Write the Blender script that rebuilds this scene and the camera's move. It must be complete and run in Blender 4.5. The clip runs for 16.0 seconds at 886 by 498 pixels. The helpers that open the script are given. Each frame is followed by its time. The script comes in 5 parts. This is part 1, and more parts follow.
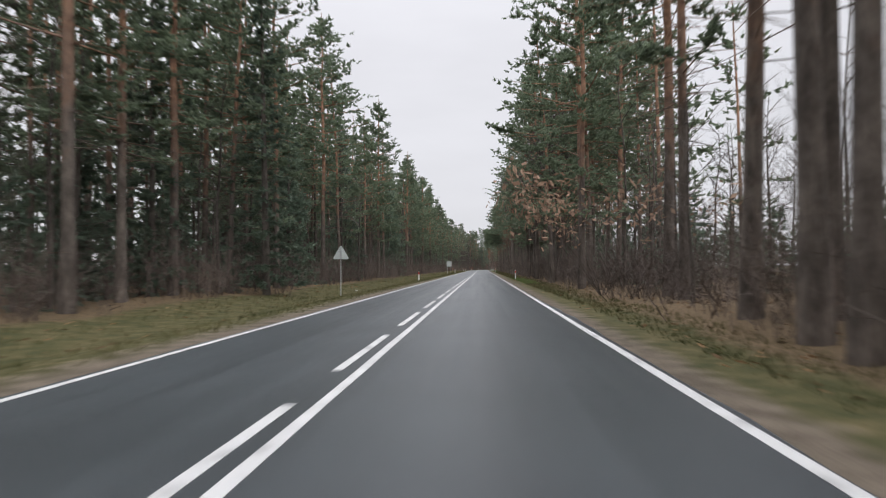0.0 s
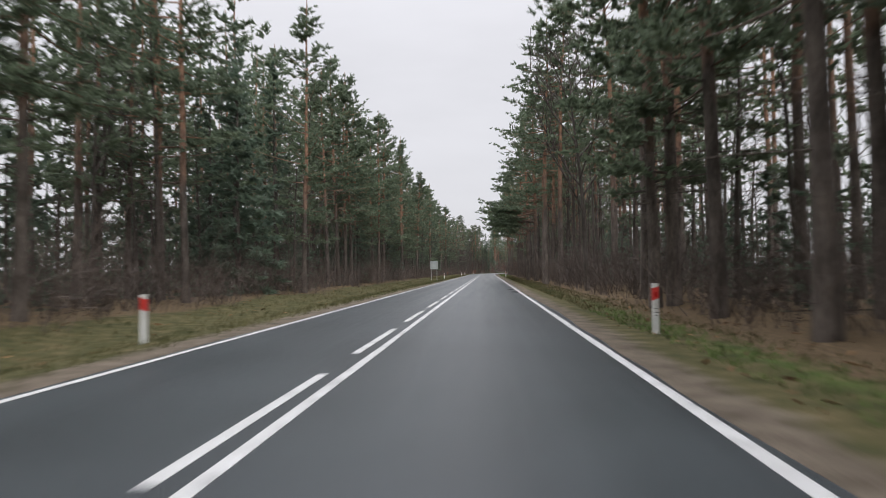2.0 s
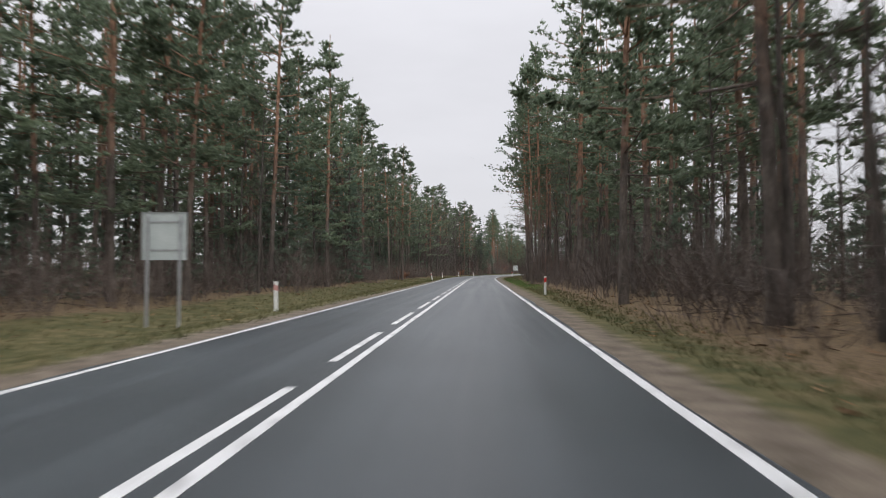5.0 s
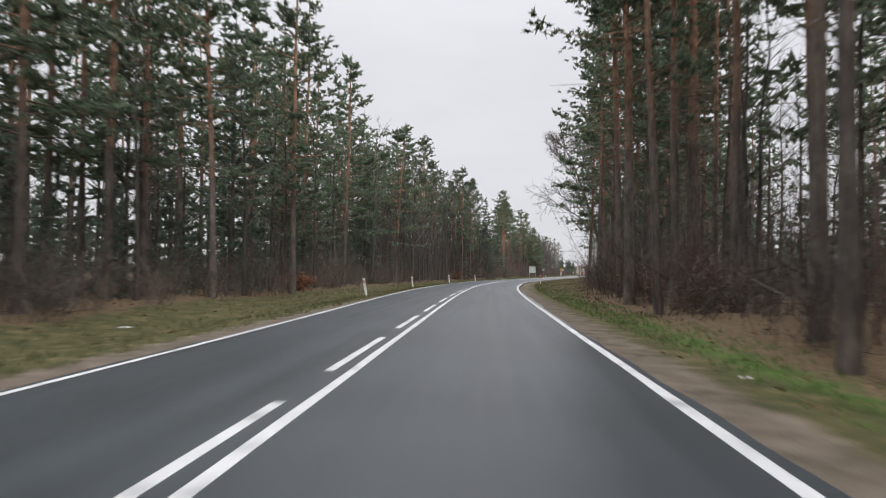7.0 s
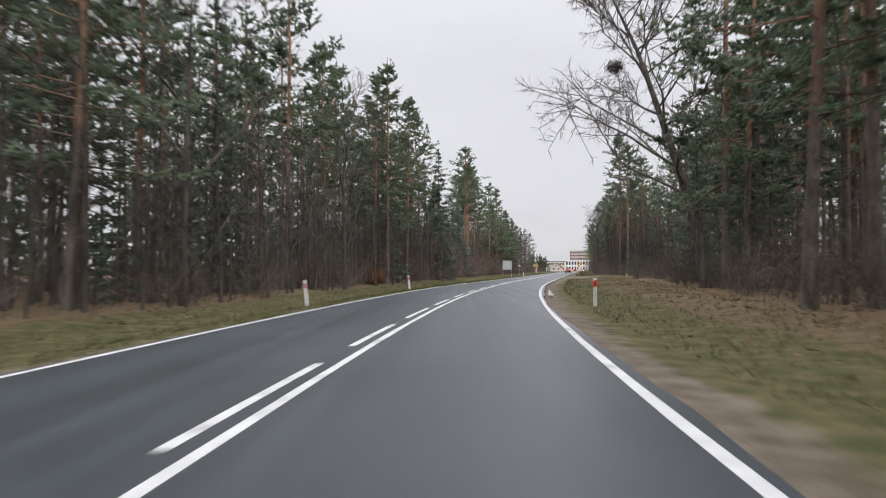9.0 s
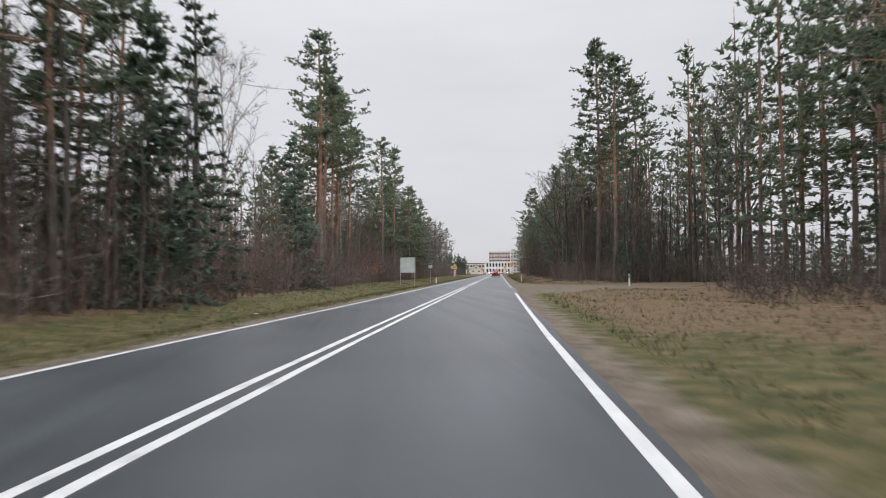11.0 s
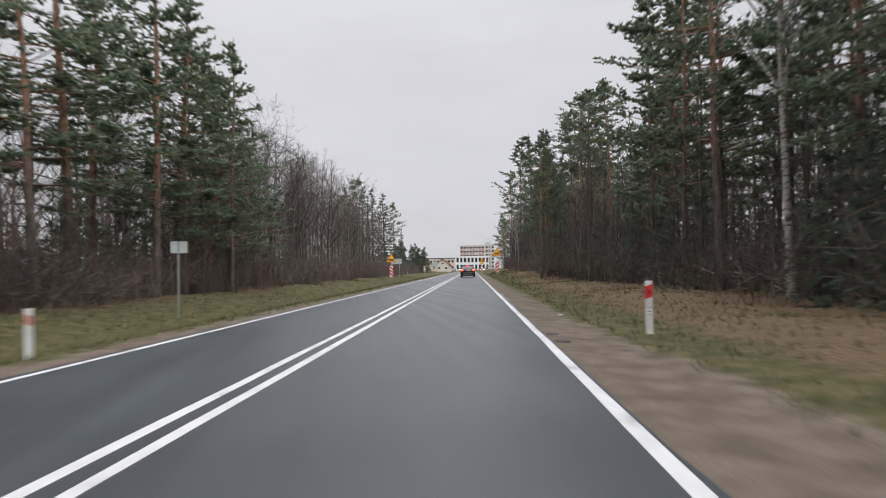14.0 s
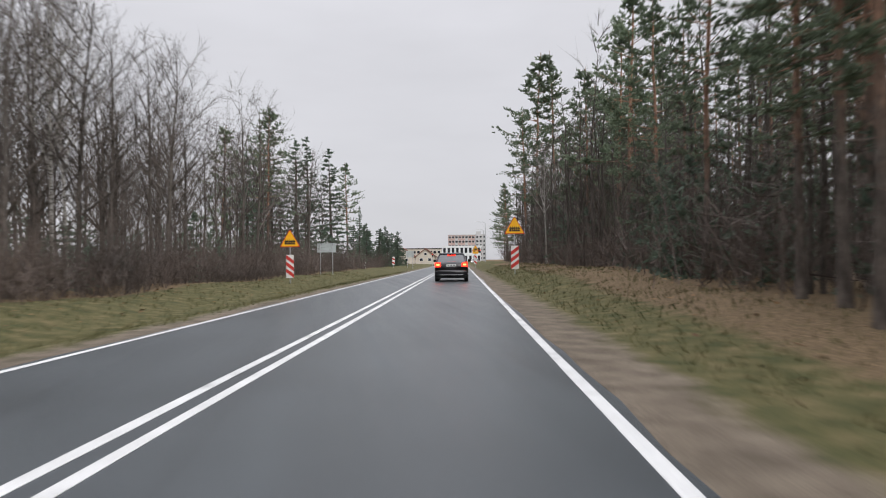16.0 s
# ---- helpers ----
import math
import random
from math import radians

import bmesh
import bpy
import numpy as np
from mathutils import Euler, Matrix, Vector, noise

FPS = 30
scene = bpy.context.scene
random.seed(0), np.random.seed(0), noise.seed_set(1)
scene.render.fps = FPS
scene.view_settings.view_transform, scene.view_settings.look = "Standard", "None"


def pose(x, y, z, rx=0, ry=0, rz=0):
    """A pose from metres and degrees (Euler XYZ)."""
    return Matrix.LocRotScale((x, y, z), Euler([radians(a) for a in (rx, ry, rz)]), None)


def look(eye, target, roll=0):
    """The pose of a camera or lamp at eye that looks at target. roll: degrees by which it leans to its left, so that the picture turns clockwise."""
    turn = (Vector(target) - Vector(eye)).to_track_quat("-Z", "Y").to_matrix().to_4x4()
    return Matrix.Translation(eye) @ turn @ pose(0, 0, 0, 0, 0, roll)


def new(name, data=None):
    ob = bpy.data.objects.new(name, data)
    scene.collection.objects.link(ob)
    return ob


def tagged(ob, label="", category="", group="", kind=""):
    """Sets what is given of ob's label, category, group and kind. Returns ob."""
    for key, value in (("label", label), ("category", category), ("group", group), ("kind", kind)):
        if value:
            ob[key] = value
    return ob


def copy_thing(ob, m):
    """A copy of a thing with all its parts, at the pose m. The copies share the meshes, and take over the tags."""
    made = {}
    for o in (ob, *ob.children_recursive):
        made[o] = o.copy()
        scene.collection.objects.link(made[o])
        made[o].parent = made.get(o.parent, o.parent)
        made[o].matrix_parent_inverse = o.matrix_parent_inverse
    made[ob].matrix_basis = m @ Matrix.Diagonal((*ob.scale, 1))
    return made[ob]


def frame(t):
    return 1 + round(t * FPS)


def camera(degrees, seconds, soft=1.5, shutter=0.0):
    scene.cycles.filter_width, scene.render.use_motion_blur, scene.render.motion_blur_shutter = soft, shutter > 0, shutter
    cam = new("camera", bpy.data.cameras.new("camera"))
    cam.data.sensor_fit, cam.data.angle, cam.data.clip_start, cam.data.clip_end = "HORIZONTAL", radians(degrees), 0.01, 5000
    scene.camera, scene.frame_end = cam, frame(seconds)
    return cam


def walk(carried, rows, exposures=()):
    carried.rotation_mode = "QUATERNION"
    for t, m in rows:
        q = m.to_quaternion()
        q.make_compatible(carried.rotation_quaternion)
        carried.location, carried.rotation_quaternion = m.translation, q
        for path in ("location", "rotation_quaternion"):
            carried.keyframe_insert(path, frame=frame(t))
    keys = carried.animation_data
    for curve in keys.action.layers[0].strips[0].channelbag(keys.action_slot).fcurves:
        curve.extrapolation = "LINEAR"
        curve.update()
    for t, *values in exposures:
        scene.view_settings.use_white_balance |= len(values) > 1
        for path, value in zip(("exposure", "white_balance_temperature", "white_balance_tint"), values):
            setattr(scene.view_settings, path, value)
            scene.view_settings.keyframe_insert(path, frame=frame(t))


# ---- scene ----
cam = camera(67.65, 16.0, soft=1.0, shutter=0.25)
walk(cam, [
    (0.0, pose(-0.001, 0.000, 1.19, 91.60, 0.31, 3.48)),
    (0.5, pose(0.048, 14.379, 1.226, 91.84, 0.42, 3.61)),
    (1.0, pose(0.050, 28.760, 1.20, 91.60, 0.35, 3.75)),
    (1.5, pose(0.090, 43.130, 1.183, 91.71, 0.42, 3.88)),
    (2.0, pose(0.120, 57.467, 1.184, 91.88, 0.74, 3.93)),
    (2.5, pose(0.138, 71.731, 1.232, 91.83, -0.12, 4.22)),
    (3.0, pose(0.150, 85.905, 1.230, 91.70, -0.14, 4.32)),
    (3.5, pose(0.156, 99.969, 1.208, 91.73, -0.07, 4.44)),
    (4.0, pose(0.162, 113.934, 1.206, 91.81, -0.18, 4.87)),
    (4.5, pose(-0.040, 127.820, 1.19, 91.95, -0.08, 3.99)),
    (5.0, pose(-0.034, 141.626, 1.19, 91.83, -0.11, 3.45)),
    (5.5, pose(0.007, 155.341, 1.19, 91.76, -0.18, 3.38)),
    (6.0, pose(0.021, 168.950, 1.19, 91.70, -0.30, 3.68)),
    (6.5, pose(-0.118, 182.443, 1.220, 91.84, -0.29, 3.98)),
    (7.0, pose(-0.200, 195.813, 1.192, 91.96, -0.56, 3.97)),
    (7.5, pose(-0.273, 209.076, 1.176, 91.96, -0.11, 3.93)),
    (8.0, pose(-0.344, 222.250, 1.19, 91.81, -0.21, 3.65)),
    (8.5, pose(0.028, 235.360, 1.211, 91.99, 0.10, 2.42)),
    (9.0, pose(0.534, 248.399, 1.19, 91.75, -0.00, 0.60)),
    (9.5, pose(1.575, 261.349, 1.181, 91.74, 0.55, -0.89)),
    (10.0, pose(2.937, 274.286, 1.19, 91.89, 0.31, -3.28)),
    (10.5, pose(4.741, 287.233, 1.19, 91.90, 0.24, -5.23)),
    (11.0, pose(6.894, 300.194, 1.19, 91.98, 0.25, -6.55)),
    (11.5, pose(9.308, 313.167, 1.19, 92.13, 0.34, -7.23)),
    (12.0, pose(11.878, 326.142, 1.19, 92.41, 0.54, -7.43)),
    (12.5, pose(14.472, 339.081, 1.215, 92.17, 0.59, -8.00)),
    (13.0, pose(17.030, 351.870, 1.19, 91.36, -0.11, -8.45)),
    (13.5, pose(19.511, 364.479, 1.19, 91.40, -0.23, -8.65)),
    (14.0, pose(22.010, 376.842, 1.163, 91.69, 0.74, -8.94)),
    (14.5, pose(24.443, 388.948, 1.19, 91.48, 0.53, -9.07)),
    (15.0, pose(26.851, 400.819, 1.150, 91.63, 0.88, -9.80)),
    (15.5, pose(29.229, 412.509, 1.19, 91.19, 0.50, -9.91)),
    (16.0, pose(31.560, 424.046, 1.19, 90.95, 0.59, -9.88)),
], exposures=[(0.0, 0.0), (2.5, -0.05), (9.0, -0.05), (12.0, -0.17), (14.0, -0.2), (16.0, -0.2)])


# ---------------------------------------------------------------- light
world = bpy.data.worlds.new("overcast_sky")
scene.world = world
world.use_nodes = True
wt = world.node_tree
wt.nodes.clear()
w_out = wt.nodes.new("ShaderNodeOutputWorld")
w_bg = wt.nodes.new("ShaderNodeBackground")
w_sky = wt.nodes.new("ShaderNodeTexSky")
w_sky.sky_type = "NISHITA"
w_sky.sun_disc = False
w_sky.sun_elevation, w_sky.sun_rotation = radians(33), radians(167)
w_hue = wt.nodes.new("ShaderNodeHueSaturation")
w_hue.inputs["Saturation"].default_value = 0.12
w_hue.inputs["Value"].default_value = 0.25
w_coord = wt.nodes.new("ShaderNodeTexCoord")
w_sep = wt.nodes.new("ShaderNodeSeparateXYZ")
w_map = wt.nodes.new("ShaderNodeMapRange")       # an overcast dome: the zenith is brighter than the horizon
w_map.inputs["To Min"].default_value, w_map.inputs["To Max"].default_value = 0.7, 4.1
w_cloud = wt.nodes.new("ShaderNodeTexNoise")
w_cloud.inputs["Scale"].default_value, w_cloud.inputs["Detail"].default_value = 2.2, 5
w_cmap = wt.nodes.new("ShaderNodeMapRange")
w_cmap.inputs["From Min"].default_value, w_cmap.inputs["From Max"].default_value = 0.3, 0.7
w_cmap.inputs["To Min"].default_value, w_cmap.inputs["To Max"].default_value = 0.9, 1.06
w_scale = wt.nodes.new("ShaderNodeVectorMath")
w_scale.operation = "MULTIPLY"
w_scale.inputs[1].default_value = (1, 1, 3.5)
w_mul = wt.nodes.new("ShaderNodeMath")
w_mul.operation = "MULTIPLY"
w_tint = wt.nodes.new("ShaderNodeVectorMath")
w_tint.operation = "SCALE"
w_tint.inputs[0].default_value = (0.953, 0.952, 1.02)
w_mix = wt.nodes.new("ShaderNodeMix")
w_mix.data_type = "RGBA"
w_mix.inputs["Factor"].default_value = 0.9
link = wt.links.new
link(w_coord.outputs["Generated"], w_sep.inputs[0])
w_pow = wt.nodes.new("ShaderNodeMath")
w_pow.operation = "POWER"
w_pow.inputs[1].default_value = 3.0
w_pos = wt.nodes.new("ShaderNodeMath")
w_pos.operation = "MAXIMUM"
w_pos.inputs[1].default_value = 0.0
link(w_sep.outputs["Z"], w_pos.inputs[0])
link(w_pos.outputs[0], w_pow.inputs[0])
link(w_pow.outputs[0], w_map.inputs["Value"])
link(w_coord.outputs["Generated"], w_scale.inputs[0])
link(w_scale.outputs[0], w_cloud.inputs["Vector"])
link(w_cloud.outputs[0], w_cmap.inputs["Value"])
link(w_map.outputs[0], w_mul.inputs[0])
link(w_cmap.outputs[0], w_mul.inputs[1])
link(w_mul.outputs[0], w_tint.inputs["Scale"])
link(w_sky.outputs[0], w_hue.inputs["Color"])
link(w_hue.outputs[0], w_mix.inputs["A"])
link(w_tint.outputs[0], w_mix.inputs["B"])
link(w_mix.outputs["Result"], w_bg.inputs["Color"])
w_bg.inputs["Strength"].default_value = 1.0
link(w_bg.outputs[0], w_out.inputs[0])

sun = new("sun", bpy.data.lights.new("sun", "SUN"))
sun.data.energy, sun.data.angle, sun.data.color = 1.5, radians(40), (1.0, 0.985, 0.97)
sun.matrix_world = look((28, 80, 78), (0, 200, 0))


# ---------------------------------------------------------------- materials
def material(name, stops, scale=4.0, rough=0.9, detail=6, fine=0.0, fine_scale=60.0, bump=0.0, bump_scale=30.0, metal=0.0,
             coords="Object", stretch=(1, 1, 1), per_object=0.0, per_island=0.0, spec=0.5, transmit=0.0):
    """A surface whose colour runs over a noise, with a second finer grain, wear by object and a relief."""
    m = bpy.data.materials.new(name)
    m.use_nodes = True
    t = m.node_tree
    b = t.nodes["Principled BSDF"]
    co = t.nodes.new("ShaderNodeTexCoord")
    mp = t.nodes.new("ShaderNodeMapping")
    mp.inputs["Scale"].default_value = stretch
    t.links.new(co.outputs[coords], mp.inputs[0])
    n1 = t.nodes.new("ShaderNodeTexNoise")
    n1.inputs["Scale"].default_value, n1.inputs["Detail"].default_value = scale, detail
    t.links.new(mp.outputs[0], n1.inputs["Vector"])
    ramp = t.nodes.new("ShaderNodeValToRGB")
    els = ramp.color_ramp.elements
    while len(els) < len(stops):
        els.new(0.5)
    for e, (at, col) in zip(els, stops):
        e.position, e.color = at, (*col, 1)
    t.links.new(n1.outputs[0], ramp.inputs[0])
    out = ramp.outputs[0]
    factor = None
    if fine:
        n2 = t.nodes.new("ShaderNodeTexNoise")
        n2.inputs["Scale"].default_value, n2.inputs["Detail"].default_value = fine_scale, 3
        t.links.new(mp.outputs[0], n2.inputs["Vector"])
        r2 = t.nodes.new("ShaderNodeMapRange")
        r2.inputs["From Min"].default_value, r2.inputs["From Max"].default_value = 0.25, 0.75
        r2.inputs["To Min"].default_value, r2.inputs["To Max"].default_value = 1 - fine, 1 + fine
        t.links.new(n2.outputs[0], r2.inputs[0])
        factor = r2.outputs[0]
    for amount, node, socket in ((per_object, "ShaderNodeObjectInfo", "Random"), (per_island, "ShaderNodeNewGeometry", "Random Per Island")):
        if amount:
            ob = t.nodes.new(node)
            r3 = t.nodes.new("ShaderNodeMapRange")
            r3.inputs["To Min"].default_value, r3.inputs["To Max"].default_value = 1 - amount, 1 + amount
            t.links.new(ob.outputs[socket], r3.inputs[0])
            if factor:
                mu = t.nodes.new("ShaderNodeMath")
                mu.operation = "MULTIPLY"
                t.links.new(factor, mu.inputs[0])
                t.links.new(r3.outputs[0], mu.inputs[1])
                factor = mu.outputs[0]
            else:
                factor = r3.outputs[0]
    if factor:
        sc = t.nodes.new("ShaderNodeVectorMath")
        sc.operation = "SCALE"
        t.links.new(out, sc.inputs[0])
        t.links.new(factor, sc.inputs["Scale"])
        out = sc.outputs[0]
    t.links.new(out, b.inputs["Base Color"])
    b.inputs["Roughness"].default_value, b.inputs["Metallic"].default_value = rough, metal
    b.inputs["Specular IOR Level"].default_value = spec
    if bump:
        n4 = t.nodes.new("ShaderNodeTexNoise")
        n4.inputs["Scale"].default_value, n4.inputs["Detail"].default_value = bump_scale, 5
        t.links.new(mp.outputs[0], n4.inputs["Vector"])
        bp = t.nodes.new("ShaderNodeBump")
        bp.inputs["Strength"].default_value, bp.inputs["Distance"].default_value = bump, 0.03
        t.links.new(n4.outputs[0], bp.inputs["Height"])
        t.links.new(bp.outputs[0], b.inputs["Normal"])
    return m


def thin(m, share):
    """Leaves and needles: part of the light passes through."""
    t = m.node_tree
    b = t.nodes["Principled BSDF"]
    tr = t.nodes.new("ShaderNodeBsdfTranslucent")
    mx = t.nodes.new("ShaderNodeMixShader")
    mx.inputs[0].default_value = share
    t.links.new(b.inputs["Base Color"].links[0].from_socket, tr.inputs["Color"])
    t.links.new(b.outputs[0], mx.inputs[1])
    t.links.new(tr.outputs[0], mx.inputs[2])
    t.links.new(mx.outputs[0], t.nodes["Material Output"].inputs["Surface"])
    return m


def glowing(name, colour, strength):
    m = bpy.data.materials.new(name)
    m.use_nodes = True
    b = m.node_tree.nodes["Principled BSDF"]
    b.inputs["Base Color"].default_value = (*colour, 1)
    b.inputs["Emission Color"].default_value = (*colour, 1)
    b.inputs["Emission Strength"].default_value = strength
    b.inputs["Roughness"].default_value = 0.3
    return m


def two(a, b, lo=0.35, hi=0.65):
    return [(lo, a), (hi, b)]


NEEDLE = thin(material("pine_needles", two((0.128, 0.168, 0.108), (0.205, 0.258, 0.168)), 0.9, 0.58, per_object=0.2, per_island=0.22, spec=0.5), 0.5)
SPRUCE = thin(material("spruce_needles", two((0.093, 0.134, 0.096), (0.155, 0.206, 0.148)), 0.9, 0.58, per_object=0.2, per_island=0.22, spec=0.5), 0.48)
TWIG = material("bare_twigs", two((0.06, 0.05, 0.044), (0.125, 0.104, 0.089)), 1.5, 0.75, per_object=0.2, per_island=0.3, spec=0.4)
DEAD = material("dead_branches", two((0.05, 0.043, 0.038), (0.11, 0.093, 0.08)), 1.5, 0.95, per_object=0.2, spec=0.2)
BRUSH = material("brushwood", two((0.072, 0.058, 0.05), (0.147, 0.113, 0.094)), 0.25, 0.75, per_island=0.4, spec=0.4, coords="Object")
BARK_DARK = material("grey_bark", two((0.06, 0.052, 0.045), (0.14, 0.122, 0.107)), 5, 0.95, fine=0.35, fine_scale=25, bump=0.6, bump_scale=14, stretch=(1, 1, 0.25), per_object=0.2, spec=0.2)
BIRCH = material("birch_bark", [(0.36, (0.05, 0.045, 0.04)), (0.46, (0.33, 0.31, 0.28)), (0.7, (0.45, 0.43, 0.4))], 3.5, 0.8, fine=0.2, fine_scale=30, stretch=(1, 1, 3), per_object=0.15, spec=0.2)
COPPER = thin(material("copper_leaves", two((0.2, 0.095, 0.055), (0.34, 0.18, 0.11)), 3, 0.8, per_island=0.4, spec=0.2), 0.35)
PALE_LEAF = thin(material("withered_leaves", two((0.26, 0.17, 0.12), (0.4, 0.28, 0.2)), 3, 0.8, per_island=0.4, spec=0.2), 0.35)
WITHERED = thin(material("dull_dead_leaves", two((0.11, 0.068, 0.048), (0.2, 0.128, 0.09)), 3, 0.85, per_island=0.4, spec=0.2), 0.35)
LITTER = material("fallen_leaf", two((0.1, 0.062, 0.035), (0.26, 0.16, 0.085)), 0.4, 0.9, per_island=0.5, spec=0.2)
BLADE = material("grass_blade", two((0.052, 0.062, 0.022), (0.12, 0.108, 0.05)), 0.25, 0.9, per_island=0.35, spec=0.2)
PAINT = material("road_paint", [(0.3, (0.34, 0.34, 0.335)), (0.42, (0.55, 0.55, 0.54)), (0.7, (0.66, 0.66, 0.65))], 2.2, 0.7, fine=0.12, fine_scale=40, bump=0.2, bump_scale=120)
GALV = material("galvanised_steel", two((0.36, 0.37, 0.38), (0.48, 0.49, 0.5)), 4, 0.45, fine=0.1, fine_scale=40, metal=0.6)
SIGN_BACK = material("sign_back_grey", two((0.4, 0.44, 0.43), (0.48, 0.52, 0.51)), 1.5, 0.9, fine=0.06, fine_scale=20, spec=0.15)
WHITE = material("white_plastic", two((0.62, 0.62, 0.6), (0.78, 0.78, 0.76)), 2.5, 0.55, fine=0.1, fine_scale=25)
RED = material("red_reflective", two((0.5, 0.03, 0.025), (0.62, 0.05, 0.04)), 4, 0.4, fine=0.08)
FADED = material("faded_red_band", two((0.46, 0.2, 0.18), (0.54, 0.29, 0.27)), 4, 0.5)
TEAL = material("green_reflective", two((0.03, 0.22, 0.16), (0.05, 0.3, 0.22)), 4, 0.4)
YELLOW = material("yellow_sign_face", two((0.85, 0.42, 0.008), (0.92, 0.49, 0.015)), 3, 0.4, fine=0.04)
BLACK = material("black_paint", two((0.012, 0.012, 0.012), (0.025, 0.025, 0.025)), 4, 0.5)
RUBBER = material("tyre_rubber", two((0.012, 0.012, 0.012), (0.03, 0.03, 0.029)), 8, 0.85, bump=0.3)
GLASS = material("tinted_window", two((0.02, 0.023, 0.027), (0.03, 0.034, 0.04)), 1, 0.06, spec=0.8)
CHROME = material("chrome_trim", two((0.7, 0.7, 0.7), (0.8, 0.8, 0.8)), 3, 0.15, metal=1.0)
TAIL = glowing("tail_light", (1.0, 0.025, 0.012), 3.2)
BULB = glowing("brake_bulb", (1.0, 0.2, 0.05), 7.0)
LENS_RED = material("red_lens", two((0.35, 0.012, 0.012), (0.45, 0.02, 0.02)), 3, 0.15)
HEADLIGHT = glowing("headlight", (1.0, 0.95, 0.85), 6.0)
PANEL_PINK = material("rendered_wall_pink", two((0.42, 0.3, 0.27), (0.5, 0.37, 0.33)), 0.2, 0.9, fine=0.08, fine_scale=2)
PANEL_GREY = material("rendered_wall_grey", two((0.42, 0.42, 0.42), (0.52, 0.51, 0.5)), 0.2, 0.9, fine=0.08, fine_scale=2)
CREAM = material("cream_render", two((0.5, 0.45, 0.38), (0.6, 0.55, 0.47)), 0.3, 0.9, fine=0.06, fine_scale=3)
FASCIA = material("white_fascia", two((0.66, 0.67, 0.68), (0.76, 0.77, 0.78)), 0.3, 0.6)
TILE_RED = material("brown_roof", two((0.13, 0.055, 0.04), (0.22, 0.09, 0.06)), 0.8, 0.85, fine=0.2, fine_scale=8)
DEBRIS = material("pale_litter", two((0.55, 0.54, 0.5), (0.7, 0.69, 0.66)), 6, 0.8)
STONE_DARK = material("torn_asphalt", two((0.03, 0.03, 0.03), (0.09, 0.08, 0.07)), 6, 0.9, bump=0.5)


def car_paint(name, colour):
    m = material(name, two(tuple(0.85 * v for v in colour), colour), 1.5, 0.22, fine=0.05, fine_scale=8, spec=0.5)
    m.node_tree.nodes["Principled BSDF"].inputs["Coat Weight"].default_value = 0.6
    return m


def pine_bark():
    """Grey-brown plated bark below, orange flaking bark higher up."""
    m = material("pine_bark", two((0.075, 0.063, 0.055), (0.17, 0.143, 0.124)), 4, 0.95, fine=0.35, fine_scale=20, bump=0.7, bump_scale=10,
                 stretch=(1, 1, 0.3), per_object=0.2, spec=0.2)
    t = m.node_tree
    b = t.nodes["Principled BSDF"]
    before = b.inputs["Base Color"].links[0].from_socket
    co = t.nodes.new("ShaderNodeTexCoord")
    sep = t.nodes.new("ShaderNodeSeparateXYZ")
    t.links.new(co.outputs["Object"], sep.inputs[0])
    wob = t.nodes.new("ShaderNodeTexNoise")
    wob.inputs["Scale"].default_value = 1.3
    t.links.new(co.outputs["Object"], wob.inputs["Vector"])
    add = t.nodes.new("ShaderNodeMath")
    add.operation = "MULTIPLY_ADD"
    add.inputs[1].default_value = 9.0
    t.links.new(wob.outputs[0], add.inputs[0])
    t.links.new(sep.outputs["Z"], add.inputs[2])
    rng = t.nodes.new("ShaderNodeMapRange")
    rng.inputs["From Min"].default_value, rng.inputs["From Max"].default_value = 9.0, 15.0
    t.links.new(add.outputs[0], rng.inputs[0])
    tone = t.nodes.new("ShaderNodeTexNoise")
    tone.inputs["Scale"].default_value, tone.inputs["Detail"].default_value = 3.0, 5
    t.links.new(co.outputs["Object"], tone.inputs["Vector"])
    orange = t.nodes.new("ShaderNodeValToRGB")
    orange.color_ramp.elements[0].position, orange.color_ramp.elements[0].color = 0.35, (0.19, 0.112, 0.078, 1)
    orange.color_ramp.elements[1].position, orange.color_ramp.elements[1].color = 0.65, (0.38, 0.22, 0.145, 1)
    t.links.new(tone.outputs[0], orange.inputs[0])
    mix = t.nodes.new("ShaderNodeMix")
    mix.data_type = "RGBA"
    t.links.new(rng.outputs[0], mix.inputs["Factor"])
    t.links.new(before, mix.inputs["A"])
    t.links.new(orange.outputs[0], mix.inputs["B"])
    t.links.new(mix.outputs["Result"], b.inputs["Base Color"])
    return m


PINE_BARK = pine_bark()
RED_TWIG = material("reddish_twigs", two((0.1, 0.06, 0.05), (0.19, 0.115, 0.093)), 0.5, 0.8, per_island=0.3, spec=0.3)
TAR = material("wet_tar", two((0.01, 0.01, 0.011), (0.022, 0.022, 0.023)), 5, 0.6, fine=0.2, fine_scale=30, bump=0.4)
FRESH = material("fresh_grass_blade", two((0.07, 0.125, 0.03), (0.13, 0.2, 0.055)), 0.6, 0.85, per_island=0.3, spec=0.3)
CONCRETE = material("pale_concrete", two((0.3, 0.29, 0.27), (0.44, 0.43, 0.4)), 3, 0.9, fine=0.2, fine_scale=30, bump=0.4)


